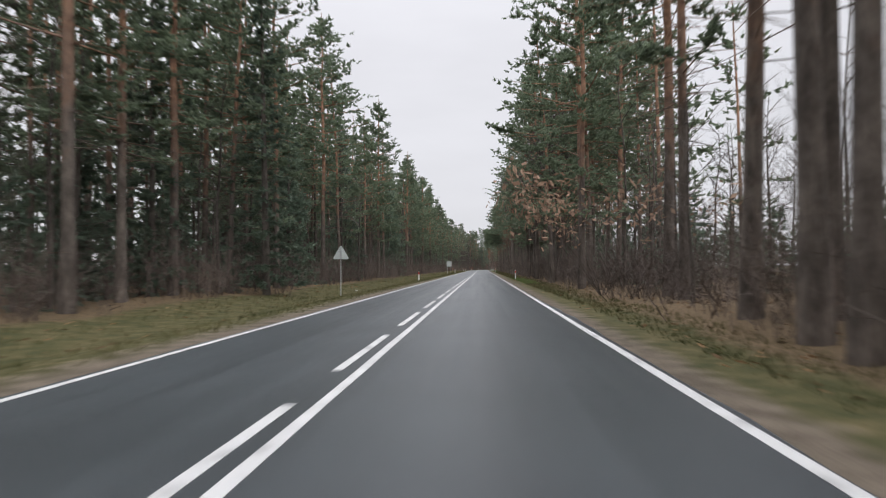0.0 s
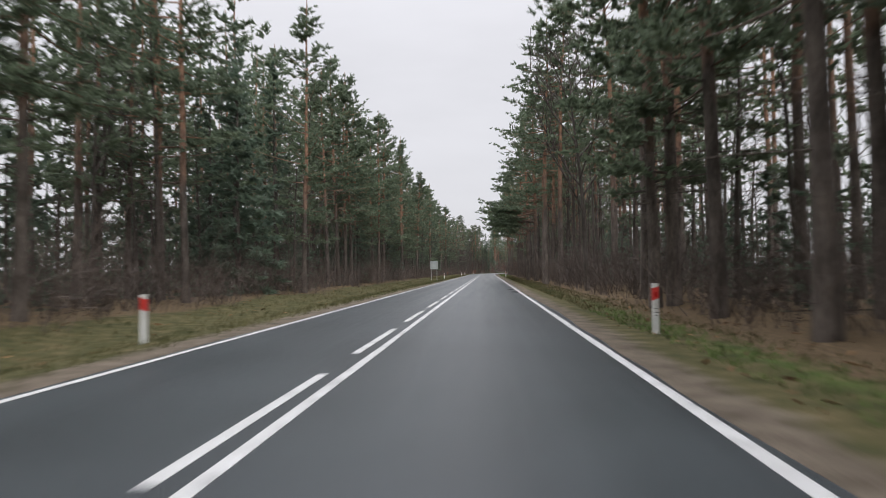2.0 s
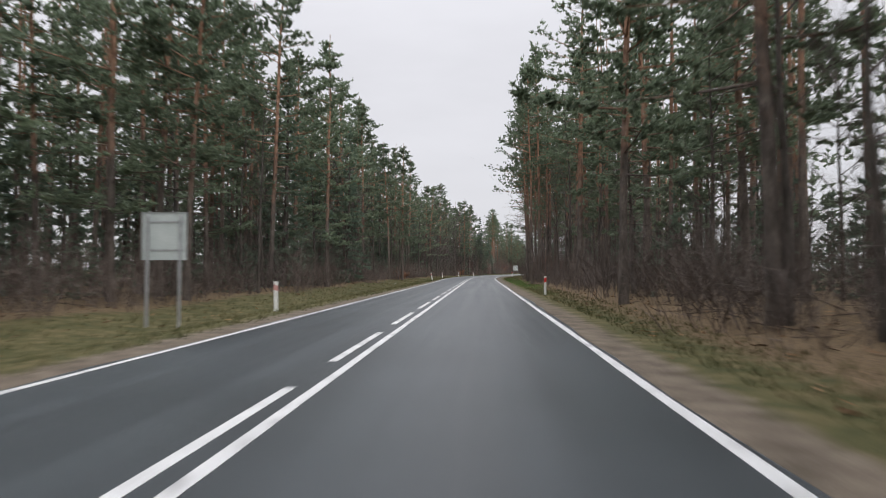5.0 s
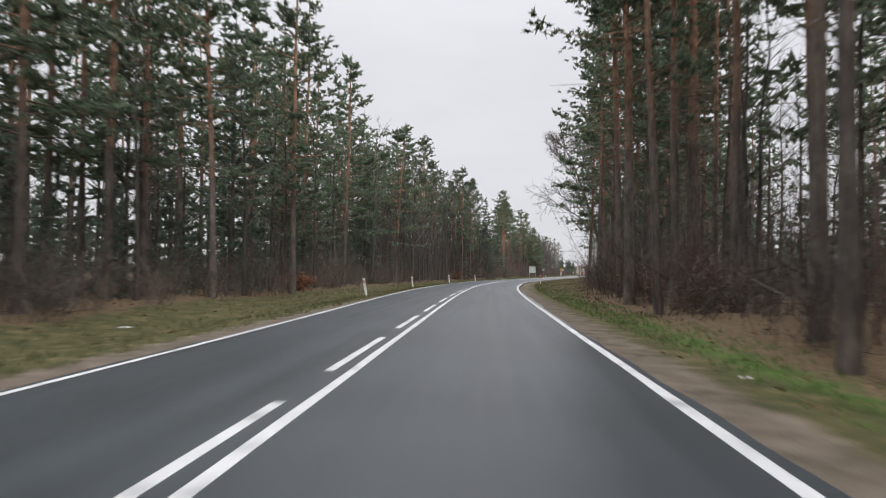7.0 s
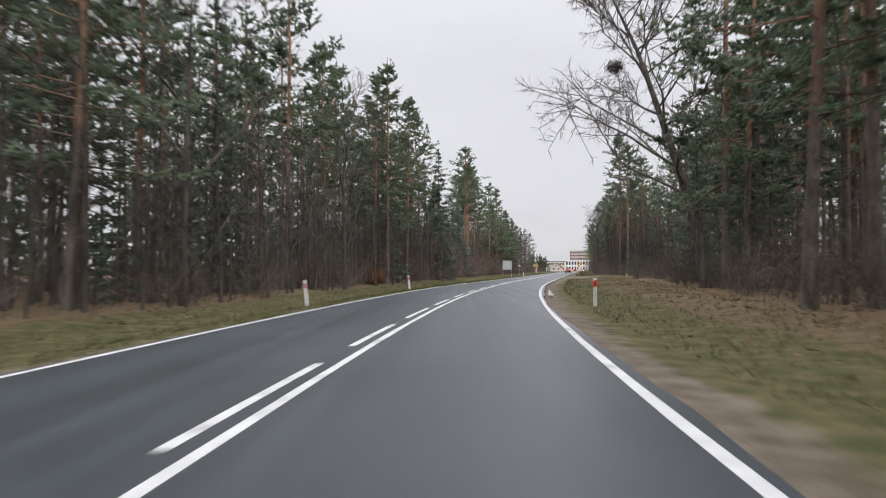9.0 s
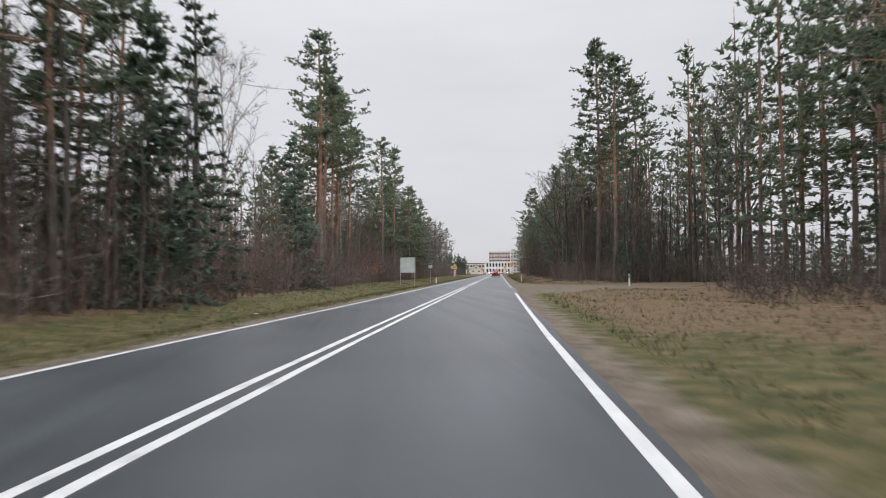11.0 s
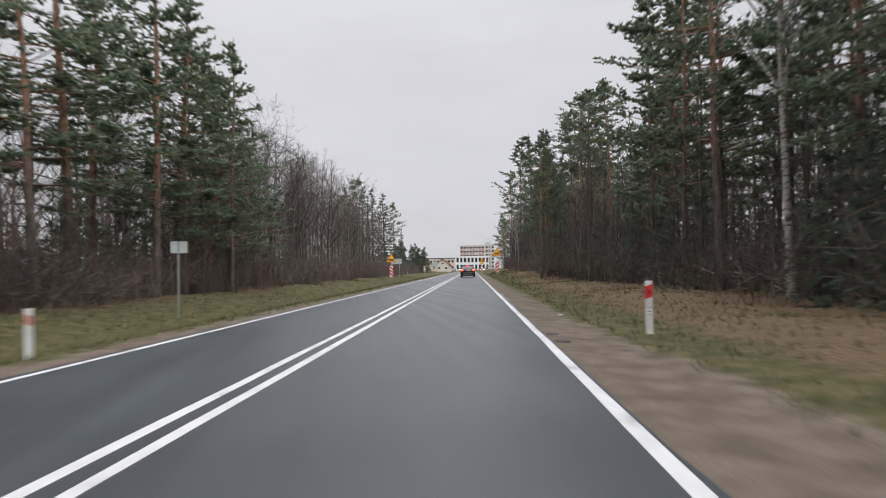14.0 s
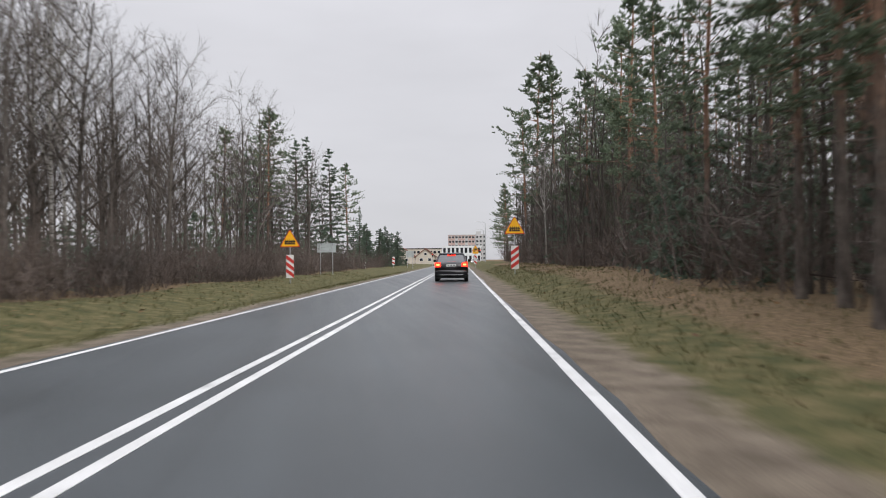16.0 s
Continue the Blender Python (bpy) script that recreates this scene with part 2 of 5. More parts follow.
def asphalt():
    m = bpy.data.materials.new("asphalt")
    m.use_nodes = True
    t = m.node_tree
    b = t.nodes["Principled BSDF"]
    new_node, lk = t.nodes.new, t.links.new
    att = new_node("ShaderNodeAttribute")
    att.attribute_name = "lateral"
    co = new_node("ShaderNodeTexCoord")
    coarse, grain, strip = (new_node("ShaderNodeTexNoise") for _ in range(3))
    coarse.inputs["Scale"].default_value, coarse.inputs["Detail"].default_value = 0.35, 6
    grain.inputs["Scale"].default_value, grain.inputs["Detail"].default_value = 110, 2
    strip.inputs["Scale"].default_value, strip.inputs["Detail"].default_value = 1.0, 4
    stretch = new_node("ShaderNodeMapping")
    stretch.inputs["Scale"].default_value = (2.2, 0.04, 1)
    lk(co.outputs["Object"], stretch.inputs[0])
    lk(stretch.outputs[0], strip.inputs["Vector"])
    lk(co.outputs["Object"], coarse.inputs["Vector"])
    lk(co.outputs["Object"], grain.inputs["Vector"])
    base = new_node("ShaderNodeValToRGB")
    base.color_ramp.elements[0].position, base.color_ramp.elements[0].color = 0.3, (0.039, 0.046, 0.05, 1)
    base.color_ramp.elements[1].position, base.color_ramp.elements[1].color = 0.72, (0.061, 0.071, 0.077, 1)
    lk(coarse.outputs[0], base.inputs[0])
    # worn wheel tracks, polished a little lighter along the lanes
    wave = new_node("ShaderNodeMath")
    wave.operation = "MULTIPLY"
    wave.inputs[1].default_value = 3.7
    lk(att.outputs["Fac"], wave.inputs[0])
    cosine = new_node("ShaderNodeMath")
    cosine.operation = "COSINE"
    lk(wave.outputs[0], cosine.inputs[0])
    f1 = new_node("ShaderNodeMapRange")
    f1.inputs["From Min"].default_value, f1.inputs["From Max"].default_value = -1, 1
    f1.inputs["To Min"].default_value, f1.inputs["To Max"].default_value = 1.05, 0.93
    lk(cosine.outputs[0], f1.inputs[0])
    f2 = new_node("ShaderNodeMapRange")
    f2.inputs["From Min"].default_value, f2.inputs["From Max"].default_value = 0.3, 0.7
    f2.inputs["To Min"].default_value, f2.inputs["To Max"].default_value = 0.9, 1.12
    lk(strip.outputs[0], f2.inputs[0])
    f3 = new_node("ShaderNodeMapRange")
    f3.inputs["From Min"].default_value, f3.inputs["From Max"].default_value = 0.3, 0.7
    f3.inputs["To Min"].default_value, f3.inputs["To Max"].default_value = 0.75, 1.25
    lk(grain.outputs[0], f3.inputs[0])
    m1, m2 = new_node("ShaderNodeMath"), new_node("ShaderNodeMath")
    m1.operation = m2.operation = "MULTIPLY"
    lk(f1.outputs[0], m1.inputs[0])
    lk(f2.outputs[0], m1.inputs[1])
    lk(m1.outputs[0], m2.inputs[0])
    lk(f3.outputs[0], m2.inputs[1])
    sc = new_node("ShaderNodeVectorMath")
    sc.operation = "SCALE"
    lk(base.outputs[0], sc.inputs[0])
    lk(m2.outputs[0], sc.inputs["Scale"])
    lk(sc.outputs[0], b.inputs["Base Color"])
    rr = new_node("ShaderNodeMapRange")
    rr.inputs["To Min"].default_value, rr.inputs["To Max"].default_value = 0.26, 0.46
    lk(strip.outputs[0], rr.inputs[0])
    lk(rr.outputs[0], b.inputs["Roughness"])
    b.inputs["Specular IOR Level"].default_value = 0.4
    bp = new_node("ShaderNodeBump")
    bp.inputs["Strength"].default_value, bp.inputs["Distance"].default_value = 0.35, 0.01
    lk(grain.outputs[0], bp.inputs["Height"])
    lk(bp.outputs[0], b.inputs["Normal"])
    return m


def soil():
    """Ground: sandy shoulder, mown grass and forest litter, by the distance from the road that each vertex carries."""
    m = bpy.data.materials.new("ground_cover")
    m.use_nodes = True
    t = m.node_tree
    b = t.nodes["Principled BSDF"]
    new_node, lk = t.nodes.new, t.links.new
    co = new_node("ShaderNodeTexCoord")

    def noise_at(scale, detail=5):
        n = new_node("ShaderNodeTexNoise")
        n.inputs["Scale"].default_value, n.inputs["Detail"].default_value = scale, detail
        lk(co.outputs["Object"], n.inputs["Vector"])
        return n.outputs[0]

    def ramp(source, stops):
        r = new_node("ShaderNodeValToRGB")
        els = r.color_ramp.elements
        while len(els) < len(stops):
            els.new(0.5)
        for e, (at, col) in zip(els, stops):
            e.position, e.color = at, (*col, 1)
        lk(source, r.inputs[0])
        return r.outputs[0]

    def spread(source, lo, hi):
        r = new_node("ShaderNodeMapRange")
        r.inputs["From Min"].default_value, r.inputs["From Max"].default_value = lo, hi
        lk(source, r.inputs[0])
        return r.outputs[0]

    def mix(f, a, c):
        x = new_node("ShaderNodeMix")
        x.data_type = "RGBA"
        lk(f, x.inputs["Factor"])
        lk(a, x.inputs["A"])
        lk(c, x.inputs["B"])
        return x.outputs["Result"]

    def sum_of(a, c, k):
        x = new_node("ShaderNodeMath")
        x.operation = "MULTIPLY_ADD"
        x.inputs[1].default_value = k
        lk(c, x.inputs[0])
        lk(a, x.inputs[2])
        return x.outputs[0]

    sandy, woody, mossy = (new_node("ShaderNodeAttribute") for _ in range(3))
    sandy.attribute_name, woody.attribute_name, mossy.attribute_name = "sand", "wood", "lush"
    big, mid, small = noise_at(0.35), noise_at(2.2), noise_at(18, 6)
    sand = ramp(mid, [(0.3, (0.095, 0.077, 0.058)), (0.55, (0.15, 0.122, 0.092)), (0.75, (0.195, 0.163, 0.126))])
    green = ramp(mid, [(0.3, (0.05, 0.054, 0.021)), (0.5, (0.084, 0.079, 0.033)), (0.72, (0.145, 0.115, 0.058))])
    lush = ramp(mid, [(0.3, (0.055, 0.11, 0.022)), (0.7, (0.1, 0.17, 0.036))])
    litter = ramp(small, [(0.3, (0.066, 0.047, 0.029)), (0.5, (0.138, 0.097, 0.056)), (0.72, (0.225, 0.16, 0.092))])
    grass = mix(spread(sum_of(mossy.outputs["Fac"], big, 0.9), 0.75, 1.3), green, lush)
    col = mix(spread(sum_of(woody.outputs["Fac"], mid, 0.8), 0.75, 1.05), grass, litter)
    col = mix(spread(sum_of(sandy.outputs["Fac"], mid, 0.6), 0.68, 0.95), col, sand)
    grain = new_node("ShaderNodeMapRange")
    grain.inputs["From Min"].default_value, grain.inputs["From Max"].default_value = 0.3, 0.7
    grain.inputs["To Min"].default_value, grain.inputs["To Max"].default_value = 0.75, 1.25
    lk(noise_at(45, 3), grain.inputs[0])
    sc = new_node("ShaderNodeVectorMath")
    sc.operation = "SCALE"
    lk(col, sc.inputs[0])
    lk(grain.outputs[0], sc.inputs["Scale"])
    lk(sc.outputs[0], b.inputs["Base Color"])
    b.inputs["Roughness"].default_value = 0.97
    b.inputs["Specular IOR Level"].default_value = 0.2
    bp = new_node("ShaderNodeBump")
    bp.inputs["Strength"].default_value, bp.inputs["Distance"].default_value = 0.5, 0.04
    lk(small, bp.inputs["Height"])
    lk(bp.outputs[0], b.inputs["Normal"])
    return m


ASPHALT, SOIL = asphalt(), soil()


# ---------------------------------------------------------------- the road's line
def road_table():
    s = np.arange(0, 1500, 1.0)
    w = np.clip((s - 232.9) / 110.95, 0, 1)
    h = radians(0.112) + radians(-11.53) * w * w * (3 - 2 * w)
    x = -1.5 + np.concatenate([[0], np.cumsum(-np.sin(h))[:-1]])
    y = -20 + np.concatenate([[0], np.cumsum(np.cos(h))[:-1]])
    return s, x, y, h


RS, RX, RY, RH = road_table()


def road(s, d=0.0):
    """The place at s metres along the road (from 20 m behind the start) and d metres to the right of its middle; and its heading."""
    s, d = np.asarray(s, float), np.asarray(d, float)
    k = np.clip(s, 0, 1499)
    x, y, h = np.interp(k, RS, RX), np.interp(k, RS, RY), np.interp(k, RS, RH)
    over = s - k
    return x - np.sin(h) * over + d * np.cos(h), y + np.cos(h) * over + d * np.sin(h), h


def lateral(x, y):
    """Signed distance from the road's middle and the chainage, for arrays of places."""
    x, y = np.asarray(x, float), np.asarray(y, float)
    s = y + 20
    for _ in range(6):
        px, py, h = road(s)
        s = s - (x - px) * np.sin(h) + (y - py) * np.cos(h)
    px, py, h = road(s)
    return (x - px) * np.cos(h) + (y - py) * np.sin(h), s


def steps(v, lo, hi):
    w = np.clip((v - lo) / (hi - lo), 0, 1)
    return w * w * (3 - 2 * w)


def wave(x, y):
    return (np.sin(0.31 * x + 0.17 * y) + np.sin(0.11 * x - 0.23 * y + 1.3) + 0.6 * np.sin(0.73 * x + 0.59 * y + 0.4)) / 2.6


EDGE_RIGHT = ([0, 60, 130, 245, 262, 285, 320, 345, 352, 395, 410, 440, 470, 520, 600], [6.6, 6.8, 6.8, 6.8, 8.5, 10.3, 12.5, 14, 24, 24, 10.5, 10.5, 9.0, 9.5, 12])
EDGE_LEFT = ([0, 45, 150, 230, 290, 340, 390, 440, 600], [9.4, 8.8, 8.7, 8.8, 8.2, 8.6, 10.6, 10.4, 11.4])


def track(d, s):
    """How much a place lies on the gravel mouth of the forest track (0 to 1)."""
    near = np.interp(d, [3.4, 6.5, 13, 30], [357, 361, 366, 371])
    far = np.interp(d, [3.4, 5, 7.5, 11.5, 16, 30], [398, 391, 384, 381.5, 376, 378])
    return steps(s, near - 0.8, near + 0.8) * (1 - steps(s, far - 0.8, far + 0.8)) * (d > 3) * (1 - steps(d, 40, 48))


def ground_height(x, y):
    d, s = lateral(x, y)
    a = np.abs(d)
    right = d > 0
    bed = -0.09 + 0 * a
    verge = np.where(right, -0.12 + 0.22 * steps(a, 6, 9), -0.06 - (0.24 + 0.2 * steps(s, 380, 400)) * steps(a, 4.0, 6.0) + (0.3 + 0.2 * steps(s, 380, 400)) * steps(a, 6.5, 10.5))
    verge = verge + np.where(right, 0.6 * steps(a, 4.6, 6.5) * steps(s, 452, 480), 0.0)
    rough = 0.13 * wave(1.7 * x, 1.7 * y) * steps(a, 4.5, 9) + 0.5 * wave(0.12 * x, 0.12 * y) * steps(a, 16, 50)
    z = bed + (verge - bed) * steps(a, 3.3, 4.6) + rough
    k = track(d, s)
    return z * (1 - k) + (-0.045 + 0.02 * wave(2 * x, 2 * y)) * k


# ---------------------------------------------------------------- mesh helpers
class Geo:
    """Triangles that gather into one mesh."""

    def __init__(self):
        self.v, self.t, self.n = [], [], 0

    def add(self, verts, tris):
        verts = np.asarray(verts, float).reshape(-1, 3)
        self.v.append(verts)
        self.t.append(np.asarray(tris, int).reshape(-1, 3) + self.n)
        self.n += len(verts)
        return self

    def arrays(self):
        return np.concatenate(self.v), np.concatenate(self.t)

    def tube(self, pts, radii, sides=5):
        pts = np.asarray(pts, float)
        k = len(pts)
        tan = np.gradient(pts, axis=0)
        tan /= np.linalg.norm(tan, axis=1)[:, None] + 1e-9
        ref = np.where(np.abs(tan[:, 2:3]) > 0.9, [[1.0, 0, 0]], [[0, 0, 1.0]])
        a = np.cross(tan, ref)
        a /= np.linalg.norm(a, axis=1)[:, None] + 1e-9
        b = np.cross(tan, a)
        ang = np.arange(sides) * 2 * math.pi / sides
        ring = pts[:, None] + np.asarray(radii)[:, None, None] * (a[:, None] * np.cos(ang)[None, :, None] + b[:, None] * np.sin(ang)[None, :, None])
        i, j = np.meshgrid(np.arange(k - 1), np.arange(sides), indexing="ij")
        j2 = (j + 1) % sides
        p, q, r, s = i * sides + j, i * sides + j2, (i + 1) * sides + j2, (i + 1) * sides + j
        tris = np.concatenate([np.stack([p, q, r], -1).reshape(-1, 3), np.stack([p, r, s], -1).reshape(-1, 3)])
        return self.add(ring.reshape(-1, 3), tris)

    def box(self, lo, hi):
        (x0, y0, z0), (x1, y1, z1) = lo, hi
        v = [(x0, y0, z0), (x1, y0, z0), (x1, y1, z0), (x0, y1, z0), (x0, y0, z1), (x1, y0, z1), (x1, y1, z1), (x0, y1, z1)]
        q = [(3, 2, 1, 0), (4, 5, 6, 7), (0, 1, 5, 4), (1, 2, 6, 5), (2, 3, 7, 6), (3, 0, 4, 7)]
        return self.add(v, [t for a, b, c, d in q for t in ((a, b, c), (a, c, d))])

    def prism(self, outline, y0, y1):
        """An outline of (x, z) pairs, convex, given depth along y."""
        k = len(outline)
        v = [(x, y0, z) for x, z in outline] + [(x, y1, z) for x, z in outline]
        t = [(0, i, i + 1) for i in range(1, k - 1)] + [(k, k + i + 1, k + i) for i in range(1, k - 1)]
        for i in range(k):
            j = (i + 1) % k
            t += [(i, k + i, k + j), (i, k + j, j)]
        return self.add(v, t)

    def loft(self, rings, close=True):
        rings = np.asarray(rings, float)
        k, m = rings.shape[:2]
        t = []
        for i in range(k - 1):
            for j in range(m):
                j2 = (j + 1) % m
                t += [(i * m + j, i * m + j2, (i + 1) * m + j2), (i * m + j, (i + 1) * m + j2, (i + 1) * m + j)]
        if close:
            t += [(0, j + 1, j) for j in range(1, m - 1)] + [((k - 1) * m, (k - 1) * m + j, (k - 1) * m + j + 1) for j in range(1, m - 1)]
        return self.add(rings.reshape(-1, 3), t)


def mesh_of(name, geo, mat, smooth=False, fields=None):
    v, t = geo.arrays() if isinstance(geo, Geo) else geo
    me = bpy.data.meshes.new(name)
    me.vertices.add(len(v))
    me.vertices.foreach_set("co", np.ascontiguousarray(v, dtype=np.float32).ravel())
    me.loops.add(3 * len(t))
    me.loops.foreach_set("vertex_index", np.ascontiguousarray(t, dtype=np.int32).ravel())
    me.polygons.add(len(t))
    me.polygons.foreach_set("loop_start", np.arange(0, 3 * len(t), 3, dtype=np.int32))
    me.polygons.foreach_set("use_smooth", np.full(len(t), bool(smooth)))
    for key, values in (fields or {}).items():
        me.attributes.new(key, "FLOAT", "POINT").data.foreach_set("value", np.asarray(values, dtype=np.float32))
    me.materials.append(mat)
    me.update(calc_edges=True)
    return me


def part(name, geo, mat, parent, label="", smooth=False):
    ob = new(name, mesh_of(name, geo, mat, smooth))
    ob.parent = parent
    return tagged(ob, label) if label else ob


def thing(name, label, category, m=None, group="", kind=""):
    ob = tagged(new(name), label, category, group, kind)
    ob.empty_display_size = 0.2
    if m is not None:
        ob.matrix_world = m
    return ob


def stand(s, d, turn=0.0, dz=0.0):
    """A pose on the ground beside the road, facing along it."""
    x, y, h = (float(v) for v in road(s, d))
    return Matrix.Translation((x, y, float(ground_height(x, y)) + dz)) @ Matrix.Rotation(h + radians(turn), 4, "Z")


# ---------------------------------------------------------------- ground, road and its paint
def axis(lo, hi, step, far_lo, far_hi):
    near = np.arange(lo, hi + step / 2, step)
    out = [25, 60, 140, 320, 700, 1400]
    return np.concatenate([[lo - o for o in reversed(out) if lo - o > far_lo] or [lo - 30], near, [hi + o for o in out if hi + o < far_hi]])


def build_ground():
    gx, gy = axis(-32, 100, 0.8, -1700, 1800), axis(-30, 620, 1.5, -1600, 2300)
    x, y = np.meshgrid(gx, gy)
    x, y = x.ravel(), y.ravel()
    d, s = lateral(x, y)
    a = np.abs(d)
    z = ground_height(x, y)
    k = track(d, s)
    edge = np.where(d > 0, np.interp(s, *EDGE_RIGHT), np.interp(s, *EDGE_LEFT))
    edge = np.where(edge > 15, 12, edge)
    verge = np.interp(s, [0, 380, 386, 404, 415, 600], [4.55, 4.6, 6.2, 5.6, 4.8, 4.7])
    shoulder = np.where(d > 0, 1 - steps(a, verge - 0.45, verge + 0.5), 1 - steps(a, 3.7, 4.5))
    sand = np.maximum(shoulder, k) * 0.75
    wood = np.where(d > 0, steps(a, edge - 2.2, edge + 0.4), steps(a, edge - 0.4, edge + 1.5))
    wood = np.maximum(wood, 0.75 * ((d > 5.6) & (s > 384) & (s < 540)) * steps(a, 5.6, 7.2))
    wood = np.maximum(wood, 0.55 * steps(a, 8, 10.5) * (s < 60) * (d < 0))
    wood = np.maximum(wood, 0.62 * ((d > 6.5) & (s > 275) & (s < 358)) * steps(a, 6.2, 8.0))
    wood = np.maximum(wood, 0.66 * ((d > 4.5) & (s > 335) & (s < 372)) * steps(a, 4.6, 6.0))
    lush = ((d > 0) & (s > 190) & (s < 290)) * steps(a, 4.9, 5.6) * (1 - steps(a, 6.6, 7.6)) * steps(s, 190, 205) * (1 - 0.75 * steps(s, 226, 242)) * (1 - steps(s, 262, 290))
    lush = np.maximum(lush, 0.55 * ((d > 0) & (s > 60) & (s < 160)) * steps(a, 4.9, 5.5) * (1 - steps(a, 6.0, 6.8)))
    nx, ny = len(gx), len(gy)
    i, j = np.meshgrid(np.arange(ny - 1), np.arange(nx - 1), indexing="ij")
    p = i * nx + j
    tris = np.concatenate([np.stack([p, p + 1, p + nx + 1], -1).reshape(-1, 3), np.stack([p, p + nx + 1, p + nx], -1).reshape(-1, 3)])
    me = mesh_of("ground", (np.column_stack([x, y, z]), tris), SOIL, True, {"sand": sand, "wood": wood, "lush": lush})
    tagged(new("ground", me), "grass verges, sandy shoulders and leaf litter of a pine forest", "ground", kind="structure")


def ribbon(s0, s1, d0, d1, z, thick, step=2.0, jag=0.0):
    """A strip along the road, with sides that go down."""
    n = max(2, int(math.ceil((s1 - s0) / step)) + 1)
    s = np.linspace(s0, s1, n)
    rng = np.random.RandomState(int(s0 * 7 + np.mean(d0) * 13) % 99991)
    da = d0 + (rng.uniform(-jag, jag, n) if jag else 0) + 0 * s
    db = d1 + (rng.uniform(-jag, jag, n) if jag else 0) + 0 * s
    xa, ya, _ = road(s, da)
    xb, yb, _ = road(s, db)
    v = np.concatenate([np.column_stack([xa, ya, z + 0 * s]), np.column_stack([xb, yb, z + 0 * s]),
                        np.column_stack([xa, ya, z - thick + 0 * s]), np.column_stack([xb, yb, z - thick + 0 * s])])
    k = np.arange(n - 1)
    quads = [(k, k + n, k + n + 1, k + 1), (k + 2 * n, k, k + 1, k + 2 * n + 1), (k + n, k + 3 * n, k + 3 * n + 1, k + n + 1)]
    t = []
    for a, b, c, e in quads:
        t += [np.stack([a, b, c], -1), np.stack([a, c, e], -1)]
    t = np.concatenate(t)
    ends = np.array([(0, 2 * n, 3 * n), (0, 3 * n, n), (n - 1, 2 * n - 1, 4 * n - 1), (n - 1, 4 * n - 1, 3 * n - 1)])
    return v, np.concatenate([t, ends]), np.concatenate([da, db, da, db])


def build_road():
    cols = np.array([-3.02, -2.2, -1.2, 0, 1.2, 2.4, 3.5, 3.67])
    s = np.arange(-60, 900, 1.5)
    sm, dm = np.meshgrid(s, cols, indexing="ij")
    rng = np.random.RandomState(3)
    dm[:, 0] += rng.uniform(-0.05, 0.05, len(s)) - 0.55 * steps(s, 222, 262) * (1 - steps(s, 305, 350))
    dm[:, -1] += rng.uniform(-0.05, 0.05, len(s)) + 0.05 * np.sin(s * 0.21) - 0.14 * steps(s, 384, 390)
    dm[:, -1] = np.maximum(dm[:, -1], 3.52)
    x, y, _ = road(sm.ravel(), dm.ravel())
    z = 0.0 - 0.004 * np.abs(dm.ravel())
    n, m = sm.shape
    skirt = len(x)
    v = np.column_stack([x, y, z])
    low = v.copy()
    low[:, 2] = -0.16
    i, j = np.meshgrid(np.arange(n - 1), np.arange(m - 1), indexing="ij")
    p = i * m + j
    t = [np.stack([p, p + 1, p + m + 1], -1).reshape(-1, 3), np.stack([p, p + m + 1, p + m], -1).reshape(-1, 3)]
    for c in (0, m - 1):
        k = np.arange(n - 1) * m + c
        t += [np.stack([k, k + skirt, k + skirt + m], -1), np.stack([k, k + skirt + m, k + m], -1)]
    me = mesh_of("road", (np.concatenate([v, low]), np.concatenate(t)), ASPHALT, False, {"lateral": np.concatenate([dm.ravel(), dm.ravel()])})
    surface = tagged(new("road", me), "damp dark grey asphalt carriageway with worn wheel tracks", "road", kind="structure")

    def widening(s):
        return 0.55 * steps(s, 222, 262) * (1 - steps(s, 305, 350))

    def line(name, s0, s1, d, width, label="", step=2.0):
        if d < -2:
            d = -2.88 - widening(np.linspace(s0, s1, max(2, int(math.ceil((s1 - s0) / step)) + 1)))
        vv, tt, _ = ribbon(s0, s1, d - width / 2, d + width / 2, 0.004 - 0.004 * np.abs(d).max(), 0.012, step, 0.008 if s1 - s0 > 8 else 0)
        ob = new(name, mesh_of(name, (vv, tt), PAINT))
        ob.parent = surface
        if label:
            tagged(ob, label)

    line("edge_line", -60, 900, -2.88, 0.11, "worn white edge line")
    line("edge_line", -60, 358, 3.5, 0.125, "worn white edge line")
    line("edge_line", 388, 900, 3.42, 0.125, "worn white edge line")
    for k in range(9):
        line("edge_dash", 370 + 2.0 * k, 371 + 2.0 * k, 3.46, 0.125, step=1.0)
    line("centre_line", -60, 373, 0.13, 0.115, "solid white centre line")
    line("centre_line", 378, 900, 0.13, 0.115, "solid white centre line")
    line("centre_line", 322, 373, -0.15, 0.115, "solid white centre line")
    line("centre_line", 378, 900, -0.15, 0.115, "solid white centre line")
    s = 27.5 - 12 * 5.93
    while s < 318:
        ahead = 1.6 * float(steps(s, 235, 265))
        line("centre_dash", s + ahead, s + ahead + 4, -0.15, 0.115, step=1.0)
        s += 5.94
    for s0, s1, d0, d1 in ((116.6, 119.4, 2.98, 3.34), (112.4, 114.8, 3.02, 3.4), (121.5, 122.6, 3.1, 3.36)):
        tar = ribbon(s0, s1, np.interp(np.linspace(0, 1, 7), [0, 0.3, 0.7, 1], [d1 - 0.1, d0, d0 + 0.05, d1 - 0.06]), d1, -0.0085, 0.02, (s1 - s0) / 5.99, 0.03)
        ob = tagged(new("tar_patch", mesh_of("tar_patch", tar[:2], TAR)), "dark crumbled tar patch")
        ob.parent = surface
